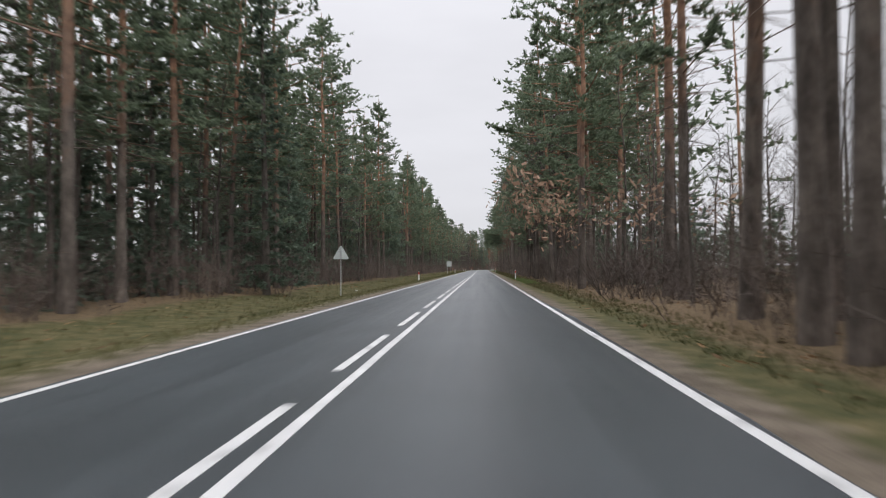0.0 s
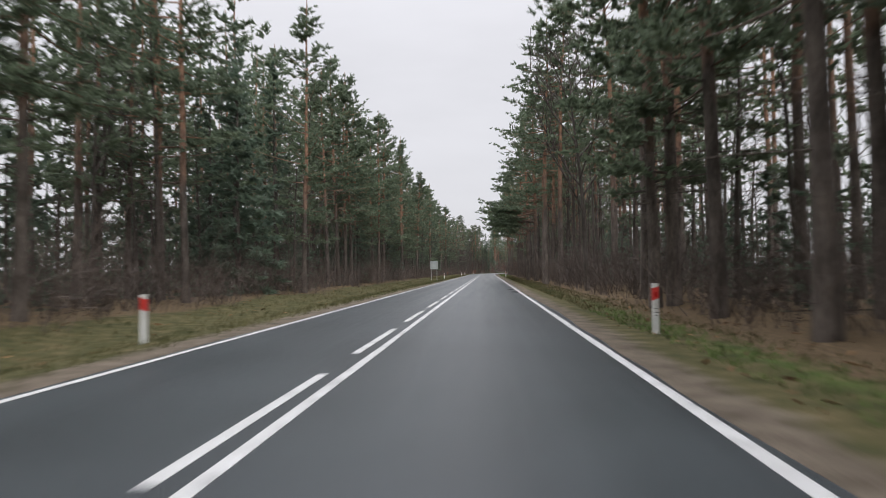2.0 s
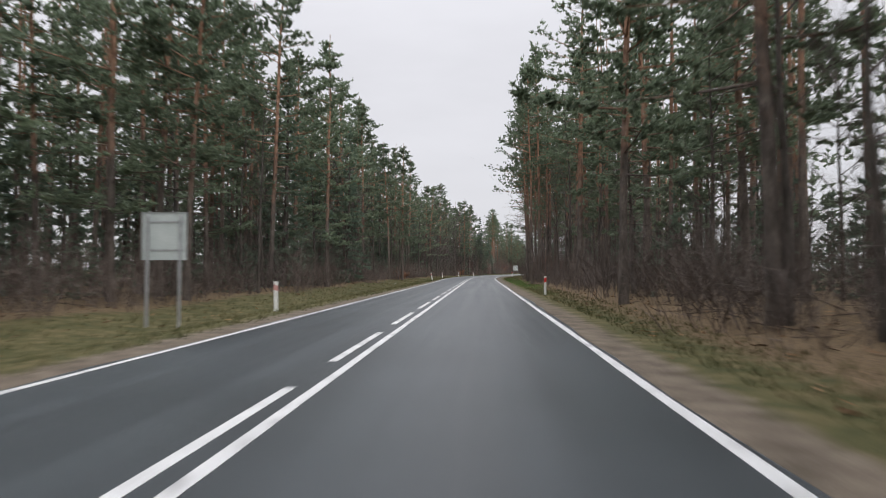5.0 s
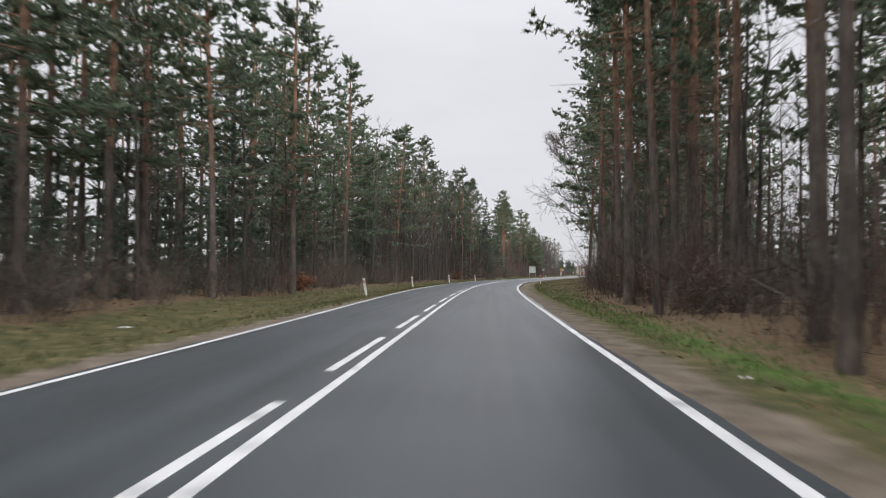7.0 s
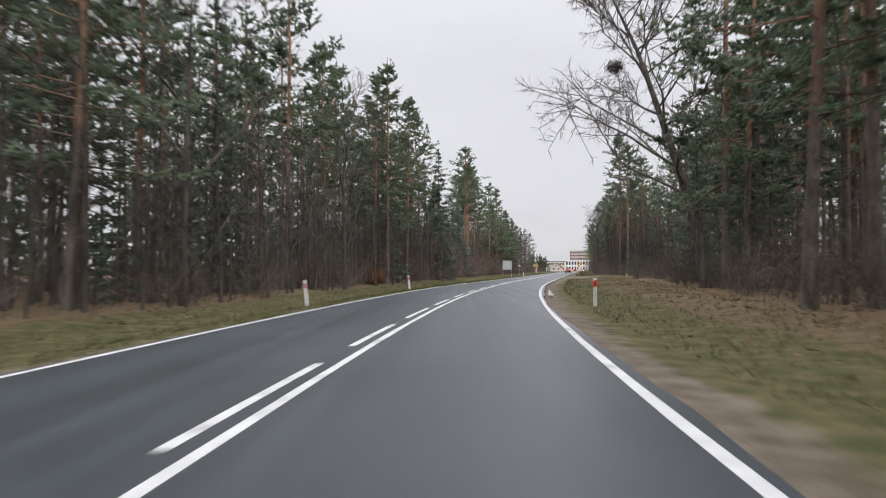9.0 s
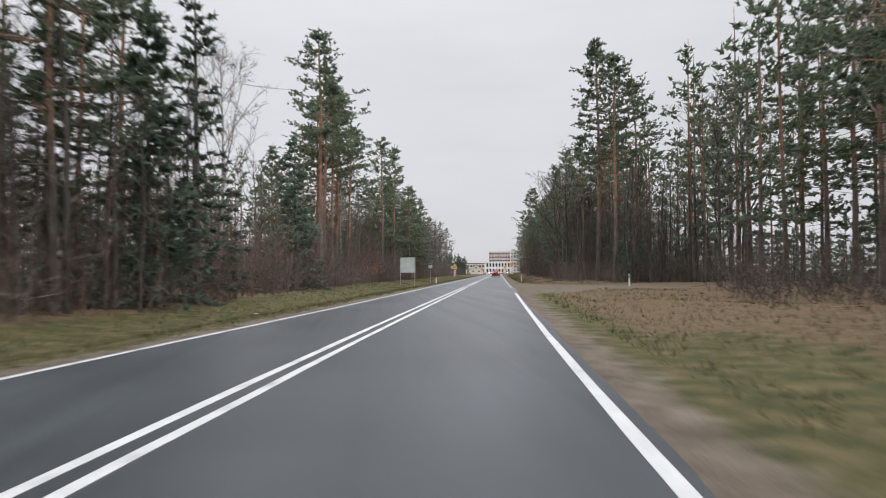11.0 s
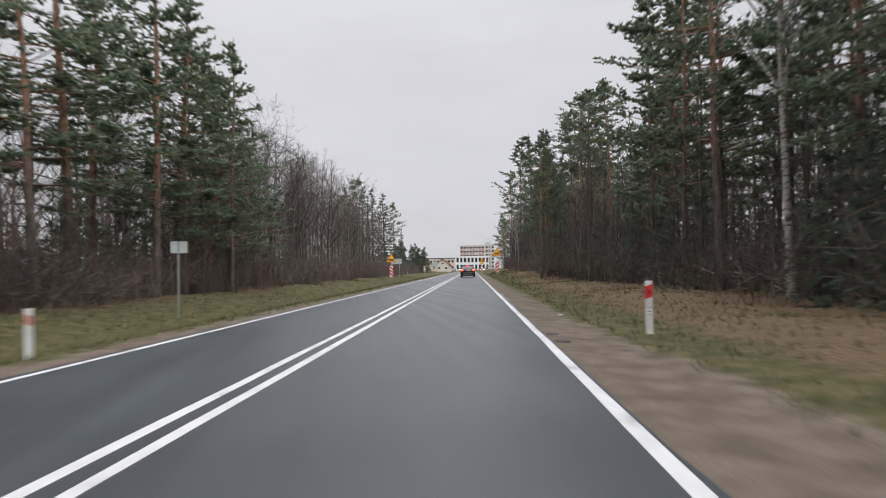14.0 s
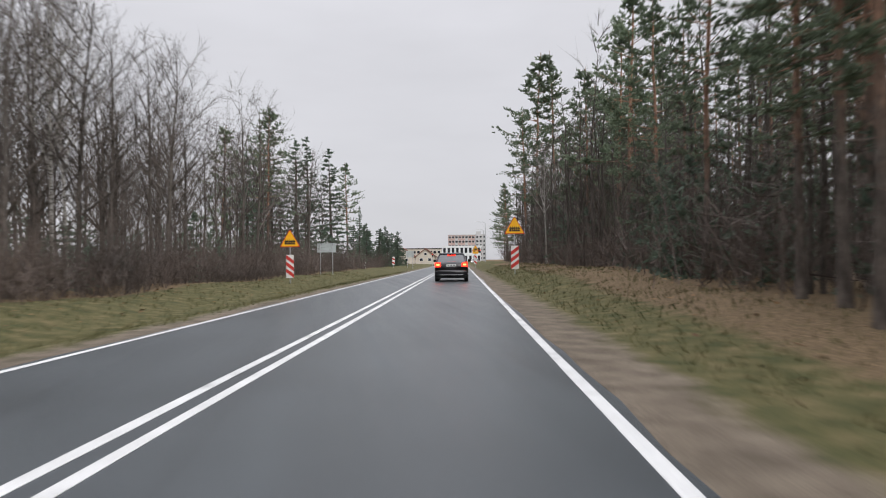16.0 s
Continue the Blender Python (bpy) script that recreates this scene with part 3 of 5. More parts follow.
    wedge = ribbon(299.5, 308.8, np.linspace(3.86, 3.99, 6), np.linspace(4.13, 4.02, 6), -0.012, 0.06, 2.0)
    ob = tagged(new("edge_slab", mesh_of("edge_slab", wedge[:2], CONCRETE)), "pale worn concrete slab")
    ob.parent = surface
    for k in range(2):
        for d in (0.13, -0.15):
            line("centre_dash", 374.2 + 1.8 * k, 375.3 + 1.8 * k, d, 0.115, step=1.0)


build_ground()
build_road()


# ---------------------------------------------------------------- trees
def tufts(geo, rng, pts, dirs, per, length, width, flat=1.0):
    """Sprays of needles: narrow blades that fan out from each point along its direction."""
    pts, dirs = np.repeat(pts, per, 0), np.repeat(dirs, per, 0)
    n = len(pts)
    way = dirs * 0.7 + rng.normal(0, 0.62, (n, 3)) * [1, 1, flat]
    way[:, 2] += 0.12
    way /= np.linalg.norm(way, axis=1)[:, None]
    side = np.cross(way, rng.normal(0, 1, (n, 3)))
    side /= np.linalg.norm(side, axis=1)[:, None]
    ln = length * rng.uniform(0.6, 1.25, n)[:, None]
    wd = width * rng.uniform(0.7, 1.3, n)[:, None]
    base = pts - way * ln * 0.25
    v = np.stack([base - side * wd, base + side * wd, base + way * ln], 1)
    geo.add(v.reshape(-1, 3), np.arange(3 * n).reshape(-1, 3))


def bent(rng, start, way, length, lift, k=5, wobble=0.06):
    """A limb's points: it leaves along way and bends up by lift."""
    way = np.asarray(way, float) / np.linalg.norm(way)
    pts, p = [np.asarray(start, float)], np.asarray(start, float)
    for i in range(1, k):
        way = way + np.array([rng.normal(0, wobble), rng.normal(0, wobble), lift / k])
        way /= np.linalg.norm(way)
        p = p + way * length / (k - 1)
        pts.append(p)
    return np.array(pts), way


def pine_geo(seed, height=24.0, crown=0.5, spread=2.9, limbs=44, twigs=7, per_twig=4, blades=5, size=0.38, lean=0.0, radius=0.2, sides=8, low=0, reach=None, slim=0.2, dead=16, dead_reach=2.4):
    rng = np.random.RandomState(seed)
    trunk, leaf = Geo(), Geo()
    k = 12 if sides > 5 else 6
    zz = np.linspace(0, 1, k)
    drift = np.cumsum(rng.normal(0, 0.09, (k, 2)), 0) * zz[:, None]
    drift[:, 0] += lean * height * zz ** 1.3
    path = np.column_stack([drift - drift[0], zz * height])
    path[0, 2] = -0.3
    rad = radius * (1 - zz) ** 0.75 * (1 + 0.35 * np.exp(-zz * 40)) + 0.025
    trunk.tube(path, rad, sides)

    def at(z):
        return np.array([np.interp(z, path[:, 2], path[:, 0]), np.interp(z, path[:, 2], path[:, 1]), z])

    base = crown * height
    points, ways = [], []
    gap_at = rng.uniform(0, 6.28)
    for i in range(limbs + low):
        if i < limbs:
            u = (4 * (i // 4) + rng.uniform(-1.9, 1.9)) / limbs          # boughs in loose whorls
            u = min(max(u, 0.0), 0.99)
            z = base + (height - base - 0.25) * u
            ang = i * 2.4 + rng.uniform(-0.5, 0.5)
            ln = spread * (0.45 + 0.75 * math.sin(math.pi * min(1, 0.22 + 0.8 * u))) * (1 - 0.8 * u ** 1.7) * rng.uniform(0.6, 1.2)
            if abs((ang - gap_at) % 6.28 - 3.14) < 0.5 and u < 0.6:
                ln *= 0.55
            rise = -0.1 + 0.75 * u ** 1.3 + rng.uniform(-0.12, 0.16)
            lift = 0.3
        else:
            z = base * rng.uniform(0.62, 1.0)
            ang = rng.uniform(0, 6.28) if reach is None else reach + rng.uniform(-0.7, 0.7)
            ln = (spread * rng.uniform(0.55, 1.0)) if reach is None else rng.uniform(4.3, 6.4)
            rise, lift = rng.uniform(-0.25, 0.1), 0.25
        pts, end = bent(rng, at(z), (math.cos(ang), math.sin(ang), rise), ln, lift)
        r0 = 0.02 + 0.009 * ln
        if sides > 5:
            trunk.tube(pts, np.linspace(r0, 0.008, len(pts)), 3)
        for j in range(twigs if ln < 4.2 else 3 * twigs):
            f = rng.uniform(0.32, 1.0) if j else 1.0
            q = np.array([np.interp(f * (len(pts) - 1), np.arange(len(pts)), pts[:, c]) for c in range(3)])
            tw = end * 0.5 + np.array([rng.normal(0, 0.7), rng.normal(0, 0.7), rng.uniform(-0.1, 0.24)])
            tw /= np.linalg.norm(tw)
            tl = rng.uniform(0.4, 1.1) * (0.6 + 0.22 * ln) * (0.5 if ln > 4.2 else 1.0)
            g = np.linspace(0.15, 1.0, per_twig)[:, None]
            points.append(q + tw * tl * g + rng.normal(0, 0.08, (per_twig, 3)))
            ways.append(np.repeat(tw[None], per_twig, 0))
    for i in range(dead if sides > 5 else 2):                   # dead stubs on the bare trunk
        z = base * rng.uniform(0.45, 0.98)
        ang = rng.uniform(0, 6.28)
        pts, _ = bent(rng, at(z), (math.cos(ang), math.sin(ang), rng.uniform(-0.3, 0.2)), rng.uniform(0.6, dead_reach), -0.1, 4)
        trunk.tube(pts, np.linspace(0.024, 0.007, 4), 3)
    tufts(leaf, rng, np.concatenate(points), np.concatenate(ways), blades, size, size * slim, 0.6)
    return trunk, leaf


def spruce_geo(seed, height=16.0, spread=2.6, tiers=26, arms=7, per=6, blades=7, size=0.46, base=0.06, sides=6, slim=0.19):
    rng = np.random.RandomState(seed)
    trunk, leaf = Geo(), Geo()
    zz = np.linspace(0, 1, 7)
    trunk.tube(np.column_stack([0 * zz, 0 * zz, zz * height - 0.2]), 0.012 * height * (1 - zz) ** 0.9 + 0.012, sides)
    points, ways = [], []
    for i in range(tiers):
        u = i / tiers
        z = height * (base + (1 - base) * u)
        for j in range(max(3, int(arms * (1 - 0.5 * u)))):
            ang = j * 6.28 / arms + i * 1.1 + rng.uniform(-0.35, 0.35)
            ln = spread * (1 - u) ** 0.85 * rng.uniform(0.65, 1.15) + 0.15
            pts, end = bent(rng, (0, 0, z), (math.cos(ang), math.sin(ang), -0.15 + 0.7 * u), ln, -0.25 + 0.3 * u, 4, 0.04)
            if sides > 5:
                trunk.tube(pts, np.linspace(0.02, 0.006, 4), 3)
            n = max(2, int(per * (0.4 + ln / spread)))
            f = rng.uniform(0.2, 1.0, n) * 3
            q = np.column_stack([np.interp(f, np.arange(4), pts[:, c]) for c in range(3)])
            points.append(q + rng.normal(0, 0.12, (n, 3)) * [1, 1, 0.5])
            ways.append(np.repeat((end + [0, 0, -0.25])[None], n, 0) + rng.normal(0, 0.35, (n, 3)) * [1, 1, 0.2])
    points.append(np.array([[0, 0, height - 0.1 * k] for k in range(4)]))
    ways.append(np.array([[0, 0, 1.0]] * 4))
    tufts(leaf, rng, np.concatenate(points), np.concatenate(ways), blades, size, size * slim)
    return trunk, leaf


def bare_geo(seed, height=17.0, radius=0.17, limbs=13, lean=0.0, first=0.3, open_=0.75, fan=4, droop=0.0, low_reach=0.0, stout=0.5, wobble=0.12, bold=1.0):
    """A leafless broadleaf tree: trunk and limbs in one, the fine twigs apart."""
    rng = np.random.RandomState(seed)
    wood, twig = Geo(), Geo()
    k = 9
    zz = np.linspace(0, 1, k)
    path = np.column_stack([lean * height * zz ** 1.4 + np.cumsum(rng.normal(0, 0.1, k)) * zz, np.cumsum(rng.normal(0, 0.1, k)) * zz, zz * height * 0.93])
    path[0] = (0, 0, -0.3)
    wood.tube(path, radius * (1 - zz) ** 0.8 * (1 + 0.4 * np.exp(-zz * 30)) + 0.02, 7)

    def pick(pts, f):
        f = f * (len(pts) - 1)
        return np.array([np.interp(f, np.arange(len(pts)), pts[:, c]) for c in range(3)])

    def sliver(a, b, w):
        side = np.cross(b - a, rng.normal(0, 1, 3))
        side = side / (np.linalg.norm(side) + 1e-9) * w
        twig.add([a - side, a + side, b], [(0, 1, 2)])

    for i in range(limbs):
        f = first + (1 - first) * (i + rng.uniform(0, 0.8)) / limbs
        f = min(f, 0.99)
        ang = i * 2.4 + rng.uniform(-0.5, 0.5)
        ln = height * (0.42 * (1 - f) ** 0.7 + 0.1) * rng.uniform(0.75, 1.2) * (1 + low_reach * (1 - f))
        dr = droop + (low_reach * 0.8 if f < 0.55 else 0.0)
        p1, e1 = bent(rng, pick(path, f), (math.cos(ang) * open_, math.sin(ang) * open_, 0.75 - dr), ln, 0.5 - dr, 6, wobble)
        wood.tube(p1, np.linspace(radius * stout * (1 - f) ** 0.6 + 0.025, 0.018, 6), 4)
        for j in range(fan + 3):
            g = rng.uniform(0.25, 1.0)
            w2 = e1 + rng.normal(0, 0.6, 3)
            p2, e2 = bent(rng, pick(p1, g), w2, ln * rng.uniform(0.25, 0.5), 0.2, 4, 0.14)
            wood.tube(p2, np.linspace(0.03, 0.012, 4) * bold, 3)
            for m in range(fan):
                g2 = rng.uniform(0.2, 1.0)
                a = pick(p2, g2)
                w3 = e2 + rng.normal(0, 0.65, 3)
                w3 /= np.linalg.norm(w3)
                b = a + w3 * rng.uniform(0.5, 1.3) * (0.5 + 0.03 * height)
                sliver(a, b, 0.016 * bold)
                for _ in range(4):
                    c0 = a + (b - a) * rng.uniform(0.2, 0.7)
                    w4 = w3 + rng.normal(0, 0.7, 3)
                    sliver(c0, c0 + w4 / np.linalg.norm(w4) * rng.uniform(0.3, 0.8), 0.011 * bold)
    return wood, twig


def shrub_geo(seed, stems=12, height=2.6, spread=1.0, twigs=6):
    rng = np.random.RandomState(seed)
    g = Geo()

    def sliver(a, b, w):
        side = np.cross(b - a, rng.normal(0, 1, 3))
        side = side / (np.linalg.norm(side) + 1e-9) * w
        g.add([a - side, a + side, b], [(0, 1, 2)])

    for _ in range(stems):
        a = np.array([rng.normal(0, spread * 0.35), rng.normal(0, spread * 0.35), -0.1])
        way = np.array([rng.normal(0, 0.35), rng.normal(0, 0.35), 1.0])
        b = a + way * height * rng.uniform(0.5, 1.1)
        sliver(a, b, 0.011)
        for _ in range(twigs):
            f = rng.uniform(0.15, 0.72)
            q = a + (b - a) * f
            w = way * 0.5 + rng.normal(0, 0.5, 3)
            sliver(q, q + w * min(height, 4.0) * rng.uniform(0.12, 0.32), 0.011 * (1 - f) + 0.003)
    return g.arrays()


def leafy_shrub(seed, height=2.0, spread=1.3, leaves=900, leaf=0.075, low=1.2):
    rng = np.random.RandomState(seed)
    wood, leafs = Geo(), Geo()
    for _ in range(14):
        ang = rng.uniform(0, 6.28)
        pts, _e = bent(rng, (0, 0, -0.1), (0.6 * math.cos(ang), 0.6 * math.sin(ang), 1.0), height * rng.uniform(0.7, 1.1), -0.2, 5, 0.12)
        wood.tube(pts, np.linspace(0.016, 0.004, 5), 3)
        n = leaves // 14
        f = rng.uniform(low, 4, n)
        q = np.column_stack([np.interp(f, np.arange(5), pts[:, c]) for c in range(3)]) + rng.normal(0, spread * 0.13, (n, 3))
        a, b = rng.normal(0, leaf, (n, 3)), rng.normal(0, leaf, (n, 3))
        k = np.arange(n)[:, None] * 4
        leafs.add(np.stack([q - a, q - b * 0.5, q + a, q + b * 0.5], 1).reshape(-1, 3), np.concatenate([k + [0, 1, 2], k + [0, 2, 3]]))
    return wood, leafs


def tree(name, label, geos, mats, names, group):
    top = thing(name, label, "tree", group=group)
    for g, m, nm in zip(geos, mats, names):
        part(nm, g, m, top, smooth=(nm == "trunk"))
    return top


PINE_MATS, PINE_PARTS = (PINE_BARK, NEEDLE), ("trunk", "crown")
SPRUCE_MATS, BARE_PARTS = (BARK_DARK, SPRUCE), ("trunk", "crown")
templates = {"pine": [], "tall": [], "spruce": [], "bare": [], "birch": [], "hang": []}
for k, (h, cr, sp, ra) in enumerate([(22.5, 0.42, 3.5, 0.165), (23.5, 0.46, 3.3, 0.18), (21.5, 0.33, 3.8, 0.155), (24, 0.44, 3.9, 0.2), (22.5, 0.3, 3.2, 0.17), (20.5, 0.44, 3.0, 0.14), (23, 0.24, 3.1, 0.165)]):
    templates["pine"].append(tree("pine_tree", "tall Scots pine with orange upper bark and ragged crown", pine_geo(11 + k, h, cr, sp, radius=ra, lean=(-1) ** k * 0.008 * (k % 3), low=5),
                                  PINE_MATS, PINE_PARTS, "roadside pines"))
for k, (h, cr, sp, ra) in enumerate([(22.5, 0.56, 3.2, 0.19), (23.5, 0.6, 3.0, 0.2), (21.5, 0.5, 3.3, 0.17), (23, 0.54, 3.5, 0.21)]):
    templates["tall"].append(tree("pine_tree", "tall Scots pine with bare trunk, dead twigs and high crown", pine_geo(211 + k, h, cr, sp, limbs=40, radius=ra, lean=(-1) ** k * 0.012, low=2, dead=34, dead_reach=3.4),
                                  PINE_MATS, PINE_PARTS, "roadside pines"))
templates["hang"].append(tree("pine_tree", "Scots pine with long low boughs over the road", pine_geo(71, 22, 0.42, 4.0, limbs=50, low=16, reach=math.pi, radius=0.2), PINE_MATS, PINE_PARTS, "roadside pines"))
for k, (h, sp) in enumerate([(21, 2.8), (17, 2.5), (9, 1.9)]):
    templates["spruce"].append(tree("spruce_tree", "dark green conical spruce at the forest edge", spruce_geo(31 + k, h, sp, tiers=int(10 + h), per=5), SPRUCE_MATS, PINE_PARTS, "roadside spruces"))
for k, (h, ra, ln) in enumerate([(17, 0.15, 0.02), (19, 0.19, -0.03), (14, 0.11, 0.04)]):
    templates["bare"].append(tree("broadleaf_tree", "leafless broadleaf tree with fine grey-brown twigs", bare_geo(51 + k, h, ra, lean=ln), (BARK_DARK, TWIG), BARE_PARTS, "bare broadleaf trees"))
for k, (h, ra) in enumerate([(20, 0.13), (18, 0.11)]):
    templates["birch"].append(tree("birch_tree", "slender leafless birch with pale bark", bare_geo(61 + k, h, ra, limbs=15, first=0.38, open_=0.45), (BIRCH, TWIG), BARE_PARTS, "bare birches"))

used = set()
place_rng = np.random.RandomState(5)
taken = []


def plant(kind, s, d, scale=1.0, turn=None, which=None, wide=1.0):
    pool = templates[kind]
    src = pool[place_rng.randint(len(pool)) if which is None else which]
    x, y, h = (float(v) for v in road(s, d))
    z = float(ground_height(x, y)) - 0.03
    ang = place_rng.uniform(0, 360) if turn is None else turn + math.degrees(h)
    k = scale * place_rng.uniform(0.93, 1.07)
    m = Matrix.Translation((x, y, z)) @ Matrix.Rotation(radians(ang), 4, "Z") @ Matrix.Rotation(radians(place_rng.uniform(-1.9, 1.9)), 4, "X")
    if src.name in used:
        ob = copy_thing(src, m)
    else:
        used.add(src.name)
        src.matrix_basis = m
        ob = src
    ob.scale = (k * wide, k * wide, k * place_rng.uniform(0.95, 1.06))
    taken.append((s, d))
    return ob


# the trees that stand out, by their place along the road
left_front = [(38.7, -10.6), (42.5, -11.1), (47.5, -11.6), (60.2, -13.0), (59.8, -11.0), (75.7, -10.5), (91.4, -11.1), (93.4, -10.0), (105, -11.1),
              (129.9, -11), (133.8, -11), (136.6, -11), (139.6, -11.1), (146.2, -12.1), (149.4, -10.1), (157.2, -12.1), (158.4, -11), (185.5, -12), (189.1, -12),
              (233.1, -11.1), (240.7, -13.1), (245, -14), (262.5, -12), (270.4, -11.1), (286.1, -10.1), (292.4, -12), (307.8, -12), (340.4, -11.1),
              (381.9, -13.1), (384, -15), (387.8, -14.1), (395, -16.1), (409.3, -13.1), (431.7, -12.1), (435.6, -11.1)]
right_front = [(56.6, 7.0), (35.1, 7.5), (31.2, 7.0), (33.8, 8.6), (29.2, 6.7), (98.5, 7.0), (98.6, 7.6), (94.3, 7.5), (81.7, 9.1), (72.7, 7.1),
               (186.3, 7.0), (140, 7.1), (133.6, 6.7), (132.3, 7.8), (258.5, 8.5), (247.8, 8), (236.7, 7), (238.5, 8), (235.8, 9), (228, 7.6), (225.1, 6.6),
               (304.8, 13), (304.1, 13.8), (287.7, 10.5), (287.6, 12.2), (391.9, 13), (388, 14.1), (391.1, 17.1), (438.4, 13), (429.8, 12),
               (468.5, 10), (461.6, 9.5), (459.3, 9.1), (457, 8.3), (532.5, 12), (533.7, 15)]
for s, d in left_front:
    plant("tall" if 365 < s < 412 else "pine", s, d, float(np.interp(s, [60, 100, 205, 260, 280, 300, 380, 409, 420], [0.93, 0.88, 0.88, 0.93, 0.84, 0.8, 0.88, 0.83, 0.68])), which=6 if s > 420 else None)
for s, d in right_front:
    high = s < 52 or 100 < s < 145 or 220 < s < 262 or 380 < s < 395
    plant("tall" if high else "pine", s, d, 1.2 if s > 530 else (0.56 if s > 450 else (0.8 if s > 425 else 1.0)), which=(2, 4, 6)[int(s) % 3] if 52 < s < 190 and not high else None, wide=0.72 if 220 < s < 262 else 1.0)
for s, d, sc in ((558, 10.2, 0.62), (572, 11, 0.66), (588, 11.6, 0.62), (604, 13, 0.66), (566, 14, 0.7), (484, 11.5, 0.72), (490.5, 12.5, 0.72), (497, 11.8, 0.7), (503.5, 13.2, 0.72),
                 (414, 12.6, 0.85), (420, 14.2, 0.9), (408, 15.8, 0.9), (425, 11.8, 0.8), (416, 17.5, 0.95), (432, 14.5, 0.85), (438, 13.8, 0.8), (441, 16.2, 0.85), (445, 15.2, 0.72), (449, 17, 0.75)):
    plant("pine", s, d, sc, which=2)
for s, d, sc in ((373.2, -11.6, 0.9), (380.5, -13.4, 0.86), (391, -13.6, 0.84)):
    plant("tall", s, d, sc)
for s, d, sc in ((385, -19, 0.6), (388, -21, 0.62), (414.5, -12.4, 0.86)):
    plant("pine", s, d, sc, which=4)
for s, d, sc in ((456, 11.6, 0.66), (459.5, 13.2, 0.74), (463.5, 12.2, 0.66), (467, 14, 0.74), (454, 13.8, 0.72), (406, 13.2, 0.82)):
    plant("tall", s, d, sc, wide=1.1)
plant("bare", 409, 11.6, 0.95, which=0)
plant("birch", 371, -19, 0.85)
plant("hang", 148.3, 7.0, 1.0, turn=0)
plant("hang", 159, 6.8, 0.9, turn=0)
for s, d, k in ((82.1, 8.2, 1), (75.8, 7.6, 2), (455, -15, 1), (470, -16.5, 0), (464, -15, 0), (462, -14, 1), (372, 19, 0), (399, 9.5, 2), (446, 10.5, 0), (452, 10.8, 2)):
    plant("bare", s, d, 0.5 if s > 440 and d > 0 else 0.66 if s > 440 else (0.85 if s > 300 else 1.0), which=k)
for s, d, sc in ((478, -17, 0.74), (454.2, -15, 0.62), (449, -14.2, 0.56), (404, -17.5, 0.8), (481, -18, 0.74)):
    plant("birch", s, d, sc)
for s, d, k, sc in ((525, -20, 0, 0.85), (535, -18, 0, 0.88), (540, -21, 1, 1.0), (546, -17, 1, 1.1), (530, -23, 1, 1.0), (250.3, -12.1, 1, 0.9), (345, -10.5, 2, 1.3), (143, -12.5, 1, 1), (153, -13, 0, 0.8), (300, -12.6, 1, 0.9),
                    (350, -11, 1, 1), (311, 16.5, 0, 1.0), (315, 17, 1, 1.0), (322, 15, 1, 0.8), (590, -14, 2, 0.95), (598, -16, 2, 0.9), (584, -17, 2, 0.8), (607, -13, 2, 0.7), (366.5, -11.6, 2, 1.22), (48, -12.8, 1, 0.9),
                    (66, -12, 2, 1.2), (85, -12.4, 1, 1.0), (112, -11.5, 2, 1.3), (122, -12.6, 1, 1.0), (168, -12.2, 1, 1.0), (176, -12.8, 2, 1.3), (206, -11.6, 1, 1.0), (219, -12.4, 2, 1.2), (280, -11.8, 2, 1.2), (326, -11, 1, 0.9)):
    plant("spruce", s, d, sc, which=k, wide=1.35 if 500 < s < 550 else 1.0)
for s, d, sc in ((441, -14.5, 0.7), (417, -13.2, 0.85), (505, -16.5, 0.6), (556, -14.5, 0.6), (563, -15.5, 0.5)):
    plant("spruce", s, d, sc, which=1)
for s, d, sc in ((572, -13, 0.75), (576, -16, 0.85), (580, -12.5, 0.8), (586, -18, 0.9), (592, -11.5, 0.85), (596, -19, 0.9), (602, -12.5, 0.75), (566, -17, 0.8), (612, -15, 0.85)):
    plant("spruce", s, d, sc, which=2, wide=1.5)
for s, d, k, sc in ((422, -13.2, 2, 0.72), (426, -14.4, 3, 0.7), (429, -12.2, 4, 0.68), (433.5, -13.4, 2, 0.7), (437, -12.4, 4, 0.64), (440, -14.6, 6, 0.62), (431, -16.5, 3, 0.68), (424, -17.5, 2, 0.7)):
    plant("pine", s, d, sc, which=k, wide=1.45)
for s, d, sc in ((445, -13.6, 0.44), (448, -15, 0.46), (452, -14.2, 0.42), (450.5, -17, 0.46), (446.5, -18, 0.5)):
    plant("pine", s, d, sc, which=6, wide=1.6)
for s, d in ((518, -18.5), (551, -15.5), (511, -21)):
    plant("pine", s, d, 0.72)


def free_place(s, d, gap):
    return all((s - a) ** 2 + 1.6 * (d - b) ** 2 > gap * gap for a, b in taken)


def edge_at(side, s):
    return float(np.interp(s, *(EDGE_RIGHT if side > 0 else EDGE_LEFT)))


def far_scale(side, s):
    if side < 0:
        return float(np.interp(s, [60, 100, 205, 250, 280, 300, 385, 412, 420], [0.9, 0.84, 0.84, 0.9, 0.82, 0.79, 0.83, 0.78, 0.64]))
    return float(np.interp(s, [380, 425, 445, 480, 520], [1.0, 0.8, 0.6, 0.6, 0.72]))


